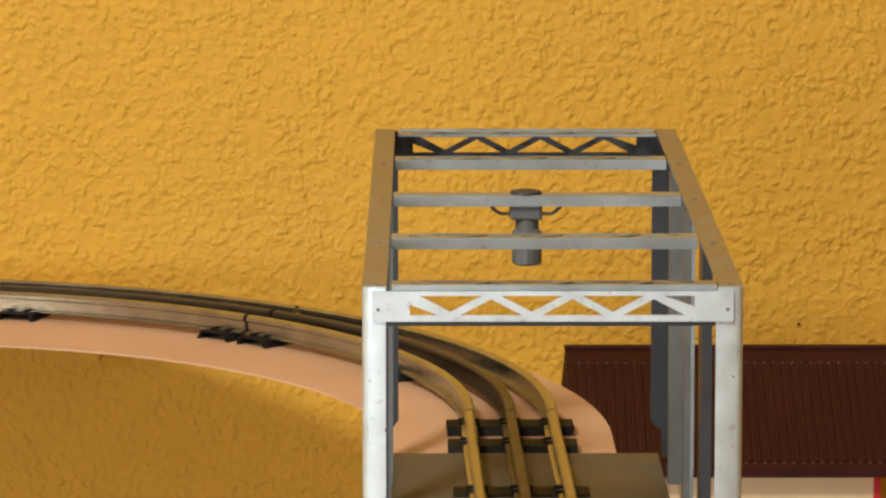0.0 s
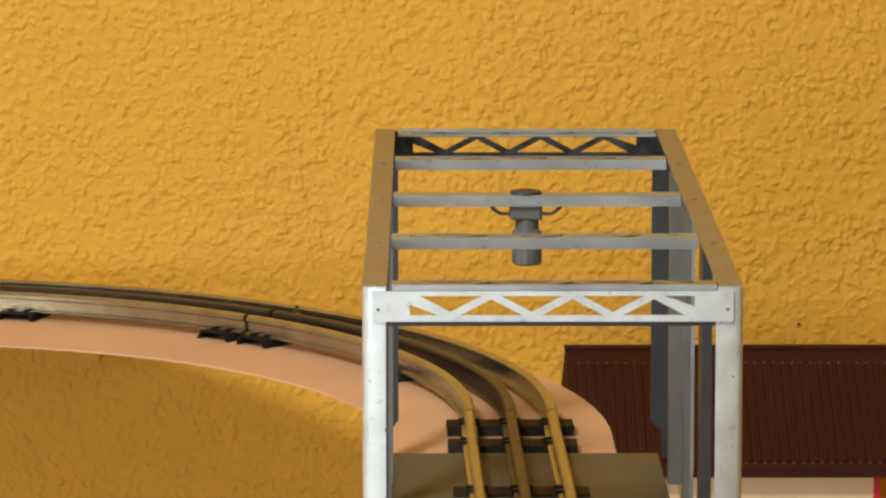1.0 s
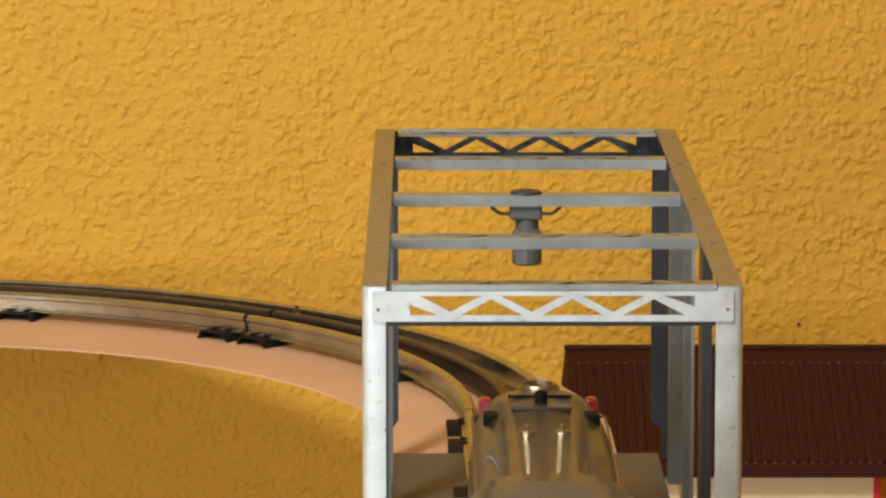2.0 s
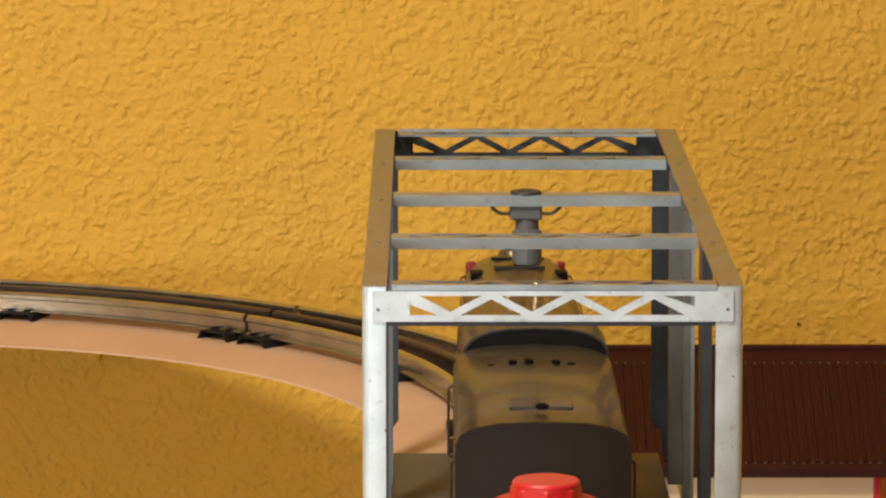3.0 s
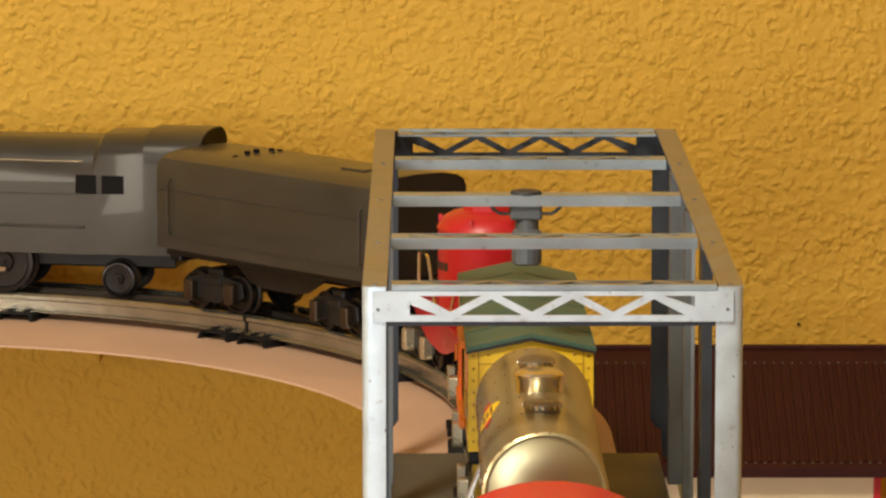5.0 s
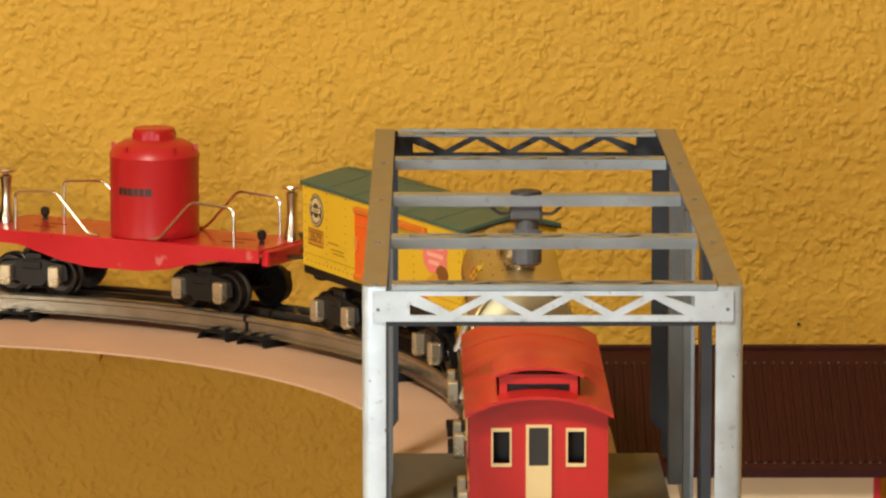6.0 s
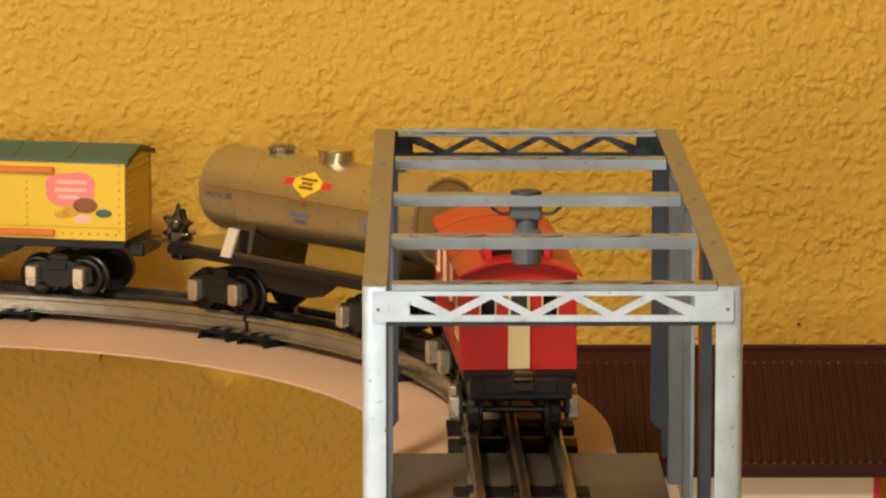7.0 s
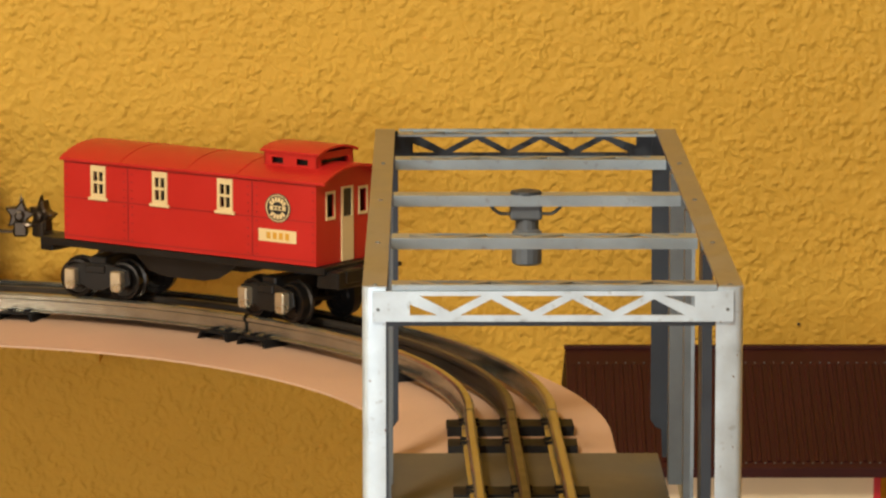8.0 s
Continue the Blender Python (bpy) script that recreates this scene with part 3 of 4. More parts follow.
def coupler(car, x, sgn, star_latch=True):
    """Drawbar with a folded knuckle and an upright latch."""
    b = box(*sorted((x, x + sgn * 0.016)), -0.0030, 0.0030, 0.0250, 0.0262, 0.0003)
    box(*sorted((x + sgn * 0.0105, x + sgn * 0.0175)), -0.0045, 0.0045, 0.0232, 0.0310, 0.0010, b)
    wire(rounded([(x + sgn * 0.016, 0.0042, 0.029), (x + sgn * 0.0205, 0.0042, 0.029), (x + sgn * 0.0205, -0.0030, 0.029)], 0.0018), 0.0011, 8, b)
    cx, cz = x + sgn * 0.0135, 0.0335
    if not star_latch:
        return part("coupler", b, COUPLER, car, "dull steel latch coupler")
    star = [(cx + (0.0082 if k % 2 == 0 else 0.0042) * math.cos(2 * math.pi * k / 10 + 0.5), cz + (0.0082 if k % 2 == 0 else 0.0042) * math.sin(2 * math.pi * k / 10 + 0.5)) for k in range(10)]
    prism(star, -0.0030, 0.0030, bevel=0.0007, bm=b)
    turned([(0.0026, 0.0030), (0.0026, 0.0046), (0.0014, 0.0052)], (cx, 0, cz), "Y", 12, b)
    c = part("coupler", b, COUPLER, car, "dull steel latch coupler")
    lt = prism([(x + sgn * 0.012, 0.0305), (x + sgn * 0.0155, 0.0305), (x + sgn * 0.0165, 0.0375), (x + sgn * 0.0140, 0.0435), (x + sgn * 0.0128, 0.0370)], -0.0009, 0.0009)
    part("latch", lt, COUPLER, c)
    return c


def frame_under(car, half, mat=BLACK, name="underframe", belly=True):
    """Black frame with fish-bellied sides and end sills."""
    b = box(-half, half, -0.0225, 0.0225, ZF - 0.0040, ZF - 0.0003, 0.0004)
    if belly:
        for sy in (-1, 1):
            prism([(-0.034, ZF - 0.003), (0.034, ZF - 0.003), (0.022, ZF - 0.0125), (0.012, ZF - 0.0140), (-0.010, ZF - 0.0140), (-0.018, ZF - 0.0125)], *sorted((sy * 0.0150, sy * 0.0166)), bm=b)
    for sx in (-1, 1):
        box(*sorted((sx * (half - 0.001), sx * (half + 0.007))), -0.0150, 0.0150, ZF - 0.0085, ZF - 0.0018, 0.0008, b)
    return part(name, b, mat, car)


def emblem(body, x, y, z, r, sz=1.0):
    """A round printed badge: dark field, pale ring, bars of unread lettering on two arcs and across the middle."""
    part("emblem", disc(r, 0.0002, (x, y, z), 28, 1, sz), BLACKPRINT, body, "round black and cream railway emblem")
    b = ring(r * 0.86, r * 0.93, 0.0001, 0.0003, (0, 0, 0))
    for v in b.verts:
        v.co = Vector((v.co.x + x, v.co.y + y, v.co.z * sz + z))
    part("emblem_ring", b, CREAMPRINT, body)
    for s, n in ((1, 6), (-1, 5)):
        for k in range(n):
            a = radians(90 * s + (k - (n - 1) / 2) * 23)
            q = part("emblem_bar", box(-r * 0.085, r * 0.085, 0, 0.00014, -r * 0.15, r * 0.15), CREAMPRINT, body)
            q.matrix_basis = Matrix.Translation((x + r * 0.60 * math.cos(a), y + 0.0002, z + r * 0.60 * sz * math.sin(a))) @ pose(0, 0, 0, 0, 90 - math.degrees(a), 0)
    part("emblem_band", box(x - r * 0.62, x + r * 0.62, y + 0.0002, y + 0.00034, z - r * 0.13, z + r * 0.13), CREAMPRINT, body)
    for k in range(3):
        part("emblem_mark", box(x - r * 0.36 + k * r * 0.28, x - r * 0.20 + k * r * 0.28, y + 0.0003, y + 0.0004, z - r * 0.08, z + r * 0.08), BLACKPRINT, body)


def rivets(parent, spots, r, mat, normal="Y"):
    """Raised rivet heads; shared mesh."""
    first = None
    for p in spots:
        if first is None:
            first = part("rivet", turned([(r, 0), (r * 0.8, r * 0.5), (r * 0.3, r * 0.75)], (0, 0, 0), "Z", 6), mat, parent)
            ob = first
        else:
            ob = share("rivet", first, Matrix(), parent)
        ob.matrix_basis = Matrix.Translation(p) @ (pose(0, 0, 0, -90) if normal == "Y" else pose(0, 0, 0, 0, -90) if normal == "-X" else pose(0, 0, 0, 90))


# ---- box car
def make_box_car():
    car = thing("box_car", "yellow tin box car with green roof and orange sliding door", "toy train car", "train cars")
    L, W, ZT = 0.169, 0.0455, 0.0655
    h, w = L / 2, W / 2
    U = lambda u: h - u * L
    V = lambda v: ZF + v * (ZT - ZF)
    dx0, dx1 = U(0.540), U(0.362)
    ox = U(0.572)
    # body as a shell with a real door opening on each side
    b = prism([(-h, ZF), (h, ZF), (h, ZT), (-h, ZT)], w - 0.0008, w, holes=[[(ox, V(0.135)), (dx1 - 0.01, V(0.135)), (dx1 - 0.01, V(0.83)), (ox, V(0.83))]])
    box(-h, h, -w, -w + 0.0008, ZF, ZT, bm=b)
    for sx in (-1, 1):
        prism([(-w + 0.0008, ZF), (w - 0.0008, ZF), (w - 0.0008, ZT), (0, ZT + 0.0048), (-w + 0.0008, ZT)], *sorted((sx * h, sx * (h - 0.0008))), axis="X", bm=b)
    box(-h + 0.001, h - 0.001, -w + 0.001, w - 0.001, ZF, ZF + 0.0008, bm=b)
    body = part("body", b, YELLOW, car)
    # Added black sheet: stands for the shade inside the doorway.
    part("inner_panel", box(-0.03, 0.03, w - 0.010, w - 0.0095, ZF + 0.001, ZT - 0.001), BLACK, body, "black panel for the shade behind the half-open door")
    door = part("door", box(dx0, dx1, w + 0.0005, w + 0.0018, V(0.09), V(0.86), 0.0003), ORANGE, car, "orange sliding door standing partly open")
    for v in (0.26, 0.52, 0.70):
        part("door_rib", box(dx0 + 0.004, dx1 - 0.004, w + 0.0017, w + 0.0022, V(v), V(v) + 0.0007, 0.0002), ORANGERAIL, door)
    part("handle", box(dx1 - 0.0042, dx1 - 0.0026, w + 0.0017, w + 0.0030, V(0.40), V(0.58), 0.0004), ORANGERAIL, door)
    for v0, v1 in ((0.845, 0.925), (0.045, 0.125)):
        b = prism([(U(0.795), V(v0)), (U(0.360), V(v0)), (U(0.360), V(v1)), (U(0.795), V(v1))], w + 0.0002, w + 0.0026, bevel=0.0005)
        part("door_rail", b, ORANGERAIL, car, "orange door guide rail")
    # roof: two slopes with pressed seams
    o = 0.0008
    b = prism([(-w - o, ZT - 0.0004), (-w - o, ZT + 0.0012), (-0.002, ZT + 0.0060), (0.002, ZT + 0.0060), (w + o, ZT + 0.0012), (w + o, ZT - 0.0004), (0, ZT + 0.0049)], -h - 0.0018, h + 0.0018, axis="X")
    roof = part("roof", b, GREEN, car, "green tin roof with pressed seams")
    sl = math.degrees(math.atan2(0.0048, w + o - 0.002))
    for k in range(1, 6):
        x = -h + L * k / 6
        for sy in (-1, 1):
            s = part("roof_seam", box(x - 0.0006, x + 0.0006, -0.0106, 0.0106, -0.0001, 0.0003), GREEN, roof) if k == 1 and sy == -1 else share("roof_seam", roof.children[0], Matrix(), roof)
            s.matrix_basis = Matrix.Translation((0 if k == 1 and sy == -1 else x + h - L / 6, 0, 0)) @ Matrix.Translation((0, sy * 0.0128, ZT + 0.00355)) @ pose(0, 0, 0, -sy * sl)
    for sx in (-1, 1):
        b = prism([(-w - o, ZT - 0.0012), (-w - o, ZT - 0.0002), (0, ZT + 0.0049), (w + o, ZT - 0.0002), (w + o, ZT - 0.0012), (0, ZT + 0.0036)], *sorted((sx * (h + 0.0006), sx * (h + 0.0019))), axis="X")
        part("roof_edge", b, BROWNPRINT if sx > 0 else BLACKPRINT, roof, "dark strip along the lower edge of the roof end")
    part("ridge_seam", box(-h, h, -0.0006, 0.0006, ZT + 0.0058, ZT + 0.0063), GREEN, roof)
    # printed side
    y = w + 0.0001
    emblem(body, U(0.090), y, V(0.715), 0.0076)
    part("number_panel", box(U(0.138), U(0.035), y, y + 0.0001, V(0.27), V(0.485)), GOLDPRINT, body)
    for v in (0.285, 0.335, 0.435, 0.470):
        part("panel_line", box(U(0.134), U(0.039), y + 0.0001, y + 0.0002, V(v) - 0.00025, V(v) + 0.00025), BROWNPRINT, body)
    lettering("1679", 0.0064, Matrix.Translation((U(0.0865), y + 0.0002, V(0.382))) @ SIDE, BROWNPRINT, body, "car_number")
    for u0, u1, v in ((0.165, 0.235, 0.372), (0.185, 0.270, 0.300), (0.195, 0.275, 0.255)):
        part("print_bar", box(U(u1), U(u0), y, y + 0.0001, V(v) - 0.0003, V(v) + 0.0003), YELLOWDARK, body)
    for u, v, su, sv, mat, nm in ((0.842, 0.635, 0.070, 0.22, PINKPRINT, "pink_print"), (0.884, 0.44, 0.036, 0.10, BROWNPRINT, "brown_print"), (0.842, 0.365, 0.026, 0.075, GOLDPRINT, "golden_print"),
                                  (0.815, 0.315, 0.022, 0.05, GOLDPRINT, "golden_print"), (0.876, 0.265, 0.026, 0.055, PALEPRINT, "pale_print"), (0.938, 0.345, 0.024, 0.055, SEALGREEN, "seal_print")):
        bb = disc(1.0, 0.00012 + 0.00006 * (v < 0.6), (0, 0, 0), 20, su * L, sv * (ZT - ZF))
        if nm == "pink_print":
            for q in bb.verts:
                a = math.atan2(q.co.z / (sv * (ZT - ZF)), q.co.x / (su * L))
                f = 1.0 + 0.16 * abs(math.sin(2 * a)) + 0.05 * math.sin(3 * a + 1)
                q.co.x, q.co.z = q.co.x * f, q.co.z * f
        for q in bb.verts:
            q.co += Vector((U(u), y, V(v)))
        part(nm, bb, mat, body)
    for v, u0, u1 in ((0.735, 0.800, 0.890), (0.635, 0.795, 0.890), (0.545, 0.805, 0.865)):
        part("print_bar", box(U(u1), U(u0), y + 0.0001, y + 0.0002, V(v) - 0.0009, V(v) + 0.0009), PALEPRINT, body)
    part("print_line", box(-h, h, y, y + 0.0001, V(0.155), V(0.155) + 0.0003), YELLOWDARK, body)
    spots = [(U(u), w, V(0.12 + 0.105 * k)) for u in (0.017, 0.158, 0.283, 0.983) for k in range(9)]
    spots += [(U(0.712), w, V(0.18 + 0.09 * k)) for k in range(7)]
    spots += [(U(0.03 + 0.0262 * k), w, V(0.075)) for k in range(37) if not 0.34 < 0.03 + 0.0262 * k < 0.79]
    rivets(body, spots, 0.00055, YELLOWDARK)
    # ends: frame lines, louvred panels, rivets
    for sx in (-1, 1):
        xs = sorted((sx * h, sx * (h + 0.0003)))
        for y0, y1, z0, z1 in ((-0.0190, 0.0190, V(0.86), V(0.87)), (-0.0192, -0.0188, ZF + 0.001, ZT + 0.0005), (0.0188, 0.0192, ZF + 0.001, ZT + 0.0005)):
            part("print_line", box(*xs, y0, y1, z0, z1), YELLOWDARK, body)
        for k in range(9):
            v = 0.10 + 0.085 * k
            if k == 4:
                continue
            part("louvre", box(*sorted((sx * h, sx * (h + 0.0008))), -0.0165, 0.0165, V(v), V(v) + 0.0012, 0.0003), YELLOW, body) if sx < 0 else None
        if sx < 0:
            rivets(body, [(-h, -0.0155 + 0.0062 * k, V(0.955)) for k in range(6)] + [(-h, s * 0.0208, V(0.1 + 0.12 * k)) for s in (-1, 1) for k in range(8)], 0.0006, YELLOWDARK, "-X")
    frame_under(car, h)
    coupler(car, h + 0.006, 1), coupler(car, -h - 0.006, -1)
    MOVERS.append((car, 0.292, 0.054, [truck(car, 0.054), truck(car, -0.054)]))
    return car


# ---- flat car with a red canister and wire rails
def make_flat_car():
    car = thing("flat_car", "red tinplate flat car with nickel wire handrails and brake stands", "toy train car", "train cars")
    h = 0.0800
    b = box(-h, h, -0.0238, 0.0238, ZF + 0.0005, ZF + 0.0030, 0.0004)
    for sy in (-1, 1):
        prism([(-h, ZF + 0.001), (-h, ZF - 0.0030), (-0.054, ZF - 0.0036), (-0.030, ZF - 0.0095), (-0.015, ZF - 0.0115), (0.015, ZF - 0.0115), (0.030, ZF - 0.0095), (0.054, ZF - 0.0036), (h, ZF - 0.0030), (h, ZF + 0.001)],
              *sorted((sy * 0.0226, sy * 0.0238)), bm=b)
    for sx in (-1, 1):
        box(*sorted((sx * (h - 0.001), sx * (h + 0.003))), -0.0200, 0.0200, ZF - 0.0052, ZF + 0.0022, 0.0006, b)
    body = part("body", b, REDFLAT, car)
    for x in (-0.056, 0.05):
        part("floor_slot", box(x - 0.006, x + 0.006, -0.004, -0.003, ZF + 0.0029, ZF + 0.0032), BLACK, body)
        part("floor_slot", box(x - 0.006, x + 0.006, 0.006, 0.007, ZF + 0.0029, ZF + 0.0032), BLACK, body)
    zt = ZF + 0.003
    for sx in (-1, 1):
        for sy in (-1, 1):
            y = sy * 0.0212
            e, c, q = (0.057, 0.034, 0.015) if sx > 0 else (-0.065, -0.042, -0.023)
            part("handrail", wire(rounded([(e, y, zt - 0.001), (e, y, zt + 0.0185), (c, y, zt + 0.0200), (q, y, zt + 0.0005), (q - sx * 0.005, y, zt + 0.0006)], 0.0035), 0.00075), NICKEL, car, "bent nickel wire handrail")
    for x, y in ((0.075, 0.002), (-0.0765, -0.013)):
        st = part("brake_stand", turned([(0.0042, zt), (0.0040, zt + 0.003), (0.0029, zt + 0.006), (0.0023, zt + 0.013), (0.0026, zt + 0.019), (0.0030, zt + 0.0225), (0.0012, zt + 0.0235), (0.0012, zt + 0.0250)], (x, y, 0), "Z", 14), NICKEL, car, "polished nickel brake stand", smooth=True)
        part("brake_wheel", turned([(0.0046, zt + 0.0246), (0.0050, zt + 0.0252), (0.0046, zt + 0.0260), (0.0030, zt + 0.0266), (0.0008, zt + 0.0264)], (x, y, 0), "Z", 18), NICKEL, st)
    for x, y in ((0.062, -0.012), (-0.0700, 0.004)):
        part("hook", turned([(0.0016, zt), (0.0010, zt + 0.0015), (0.0022, zt + 0.003), (0.0022, zt + 0.0055), (0.0010, zt + 0.0065)], (x, y, 0), "Z", 10), BLACK, car)
    # canister
    c = [(0.0205, zt), (0.0212, zt + 0.0008), (0.0212, zt + 0.0372), (0.0216, zt + 0.0382), (0.0212, zt + 0.0395), (0.0190, zt + 0.0428), (0.0150, zt + 0.0450), (0.0105, zt + 0.0458), (0.0100, zt + 0.0462), (0.0100, zt + 0.0505), (0.0094, zt + 0.0512), (0.0040, zt + 0.0515)]
    can = part("canister", turned(c, (0, 0, 0), "Z", 40), REDPLASTIC, car, "red plastic cylindrical container with a screw cap", smooth=True)
    b = turned([(0.0106, zt + 0.0460), (0.0106, zt + 0.0490), (0.0100, zt + 0.0496)], (0, 0, 0), "Z", 8)
    part("cap", b, REDPLASTIC, can)
    for a in (20, 80, 150, 200, 260, 330):
        q = part("lug", prism([(-0.0012, 0), (0.0012, 0), (0.0006, 0.0048), (-0.0006, 0.0048)], -0.0008, 0.0008), REDPLASTIC, can)
        q.matrix_basis = pose(0.0200 * math.cos(radians(a)), 0.0200 * math.sin(radians(a)), zt + 0.0390, 0, 0, a + 90)
    for k, (a0, a1) in enumerate(((70, 77), (78.5, 84), (85.5, 92), (93.5, 101), (102.5, 108), (109.5, 118))):
        bb = bmesh.new()
        rr = 0.02128
        vs = [[bb.verts.new((rr * math.cos(radians(a0 + (a1 - a0) * i / 3)), rr * math.sin(radians(a0 + (a1 - a0) * i / 3)), z)) for i in range(4)] for z in (zt + 0.0210, zt + 0.0246)]
        for i in range(3):
            bb.faces.new((vs[0][i], vs[0][i + 1], vs[1][i + 1], vs[1][i]))
        part("print_bar", bb, BLACKPRINT, can)
    can.matrix_basis = pose(-0.010, 0.0025, 0)
    coupler(car, h + 0.002, 1), coupler(car, -h - 0.002, -1)
    MOVERS.append((car, 0.498, 0.051, [truck(car, 0.051), truck(car, -0.051)]))
    return car


# ---- tank car
def make_tank_car():
    car = thing("tank_car", "brassy silver tin tank car on a black frame", "toy train car", "train cars")
    h, r, zc, tl = 0.090, 0.0202, 0.0562, 0.0775
    cap = [(0.003, tl + 0.0010), (0.0110, tl + 0.0006), (0.0168, tl - 0.0006), (r - 0.0020, tl - 0.0010), (r - 0.0016, tl + 0.0002), (r - 0.0009, tl + 0.0005), (r, tl), (r + 0.0002, tl - 0.0012), (r, tl - 0.0026)]
    prof = [(q, -x) for q, x in cap] + [(q, x) for q, x in reversed(cap)]
    tank = part("tank", turned(prof, (0, 0, zc), "X", 48), TANK, car, smooth=True)

    def patch(name, x0, x1, a0, a1, mat, lift=0.00012, skew=None):
        b = bmesh.new()
        n = 6
        rows = [[b.verts.new((x, (r + lift) * math.cos(radians(a0 + (a1 - a0) * i / n)), zc + (r + lift) * math.sin(radians(a0 + (a1 - a0) * i / n)))) for i in range(n + 1)] for x in (x0, x1)]
        if skew:
            for row, x in zip(rows, (x0, x1)):
                for i, v in enumerate(row):
                    v.co.x = (x0 + x1) / 2 + (x - (x0 + x1) / 2) * max(0.02, 1 - abs(2 * i / n - 1)) if skew == "diamond" else v.co.x
        for i in range(n):
            b.faces.new((rows[0][i], rows[0][i + 1], rows[1][i + 1], rows[1][i]))
        return part(name, b, mat, tank)

    patch("seam", -tl + 0.010, tl - 0.006, 7.8, 9.2, BROWNPRINT)
    for x in (-0.0775, -0.040, -0.012, 0.012, 0.040, 0.074):
        first = None
        spots = [(x, (r) * math.cos(radians(a)), zc + r * math.sin(radians(a))) for a in range(-50, 100, 12)]
        for p in spots:
            if first is None:
                first = part("rivet", turned([(0.0005, -0.0002), (0.0004, 0.0002), (0.0002, 0.0003)], (0, 0, 0), "Z", 6), BROWNPRINT, tank)
                q = first
            else:
                q = share("rivet", first, Matrix(), tank)
            a = math.degrees(math.atan2(p[2] - zc, p[1]))
            q.matrix_basis = Matrix.Translation(p) @ pose(0, 0, 0, a - 90)
    patch("diamond_sign", -0.0135, 0.0135, 13, 51, SIGNYELLOW, 0.00014, "diamond")
    for x0, x1, a in ((0.006, -0.006, 38), (0.004, -0.004, 32), (0.005, -0.005, 26)):
        patch("print_bar", x0, x1, a - 2, a + 2, BROWNPRINT, 0.0002)
    for x0, x1 in ((0.0100, 0.0165), (-0.0165, -0.0100)):
        patch("red_arrow", x0, x1, 27, 37, SIGNRED, 0.0002)
    patch("plate", -0.0015, 0.0015, 2, 7, BROWNPRINT, 0.0004)
    lab = lettering("MOTOR OIL", 0.0036, Matrix(), BLUEPRINT, tank, "lettering")
    for v in lab.data.vertices:
        a = radians(-3) + v.co.y / r
        v.co = Vector((0.062 - v.co.x, (r + 0.00015) * math.cos(a), zc + (r + 0.00015) * math.sin(a)))
    for x0, x1, a in ((-0.0035, 0.0110, -11), (-0.001, 0.0085, -21)):
        n = 6
        for k in range(n):
            w = (x1 - x0) / n
            patch("print_bar", x0 + k * w, x0 + (k + 0.7) * w, a - 3.4, a + 3.4, BLUEPRINT)
    patch("data_panel", -0.0565, -0.0400, -20, -3, BLUEPRINT)
    patch("data_field", -0.0558, -0.0407, -18.4, -4.6, TANK, 0.0002)
    for a in (-8, -12, -16):
        patch("print_bar", -0.054, -0.0425, a - 1.1, a + 1.1, BLUEPRINT, 0.0003)
    eye = part("eyelet", ring(0.0007, 0.0019, 0.0, 0.0006, (0, 0, 0), 16), DULLNICKEL, tank, "small tarnished eyelet")
    eye.matrix_basis = Matrix.Translation((-0.0625, r * math.cos(radians(3)), zc + r * math.sin(radians(3)))) @ pose(0, 0, 0, 3)
    for x, rr, z1, nm in ((0.0, 0.0086, zc + r + 0.0062, "dome"), (0.040, 0.0062, zc + r + 0.0034, "hatch"), (-0.040, 0.0062, zc + r + 0.0034, "hatch")):
        part(nm, turned([(rr * 0.92, zc + r - 0.0035), (rr * 0.95, z1 - 0.003), (rr, z1 - 0.0024), (rr, z1 - 0.0012), (rr * 0.8, z1 - 0.0002), (rr * 0.35, z1)], (x, 0, 0), "Z", 24), NICKEL if nm == "dome" else DULLNICKEL, tank, "nickel-plated filler cap", smooth=True)
        if nm == "hatch":
            cap = tank.children[-1]
            for k in range(20):
                a = 2 * math.pi * k / 20
                q = part("knurl", box(-0.0004, 0.0004, -0.0004, 0.0004, -0.0013, 0.0), NICKEL, cap) if k == 0 else share("knurl", knurl, Matrix(), cap)
                knurl = q if k == 0 else knurl
                q.matrix_basis = pose(x + rr * math.cos(a), rr * math.sin(a), z1 - 0.0010, 0, 0, math.degrees(a))
    tank.matrix_basis = pose(-0.0095, 0, 0)
    frame_under(car, h)
    part("walkway", box(-h, h, -0.0218, 0.0218, ZF - 0.0004, ZF + 0.0022, 0.0004), GLOSSBLACK, car)
    for x in (-0.0625, 0.0435):
        b = prism([(-0.0175, ZF + 0.001), (0.0175, ZF + 0.001), (0.0140, zc - 0.0138), (0.007, zc - 0.0185), (-0.007, zc - 0.0185), (-0.0140, zc - 0.0138)], x - 0.011, x + 0.003, axis="X")
        sd = part("saddle", b, GLOSSBLACK, car)
        for sy in (-1, 1):
            a, c = Vector((0, sy * 0.0176, zc - 0.0158)), Vector((0, sy * 0.0228, ZF - 0.0005))
            bb = lofted([[(x - 0.0036, p.y + sy * dy, p.z) for dy in (0, 0.0012)] + [(x + 0.0036, p.y + sy * dy, p.z) for dy in (0.0012, 0)] for p in (a, c)])
            part("strap", bb, ALUMINIUM, sd, "bright aluminium tank strap")
    coupler(car, h + 0.006, 1), coupler(car, -h - 0.006, -1)
    MOVERS.append((car, 0.0830, 0.056, [truck(car, 0.056), truck(car, -0.056)]))
    return car


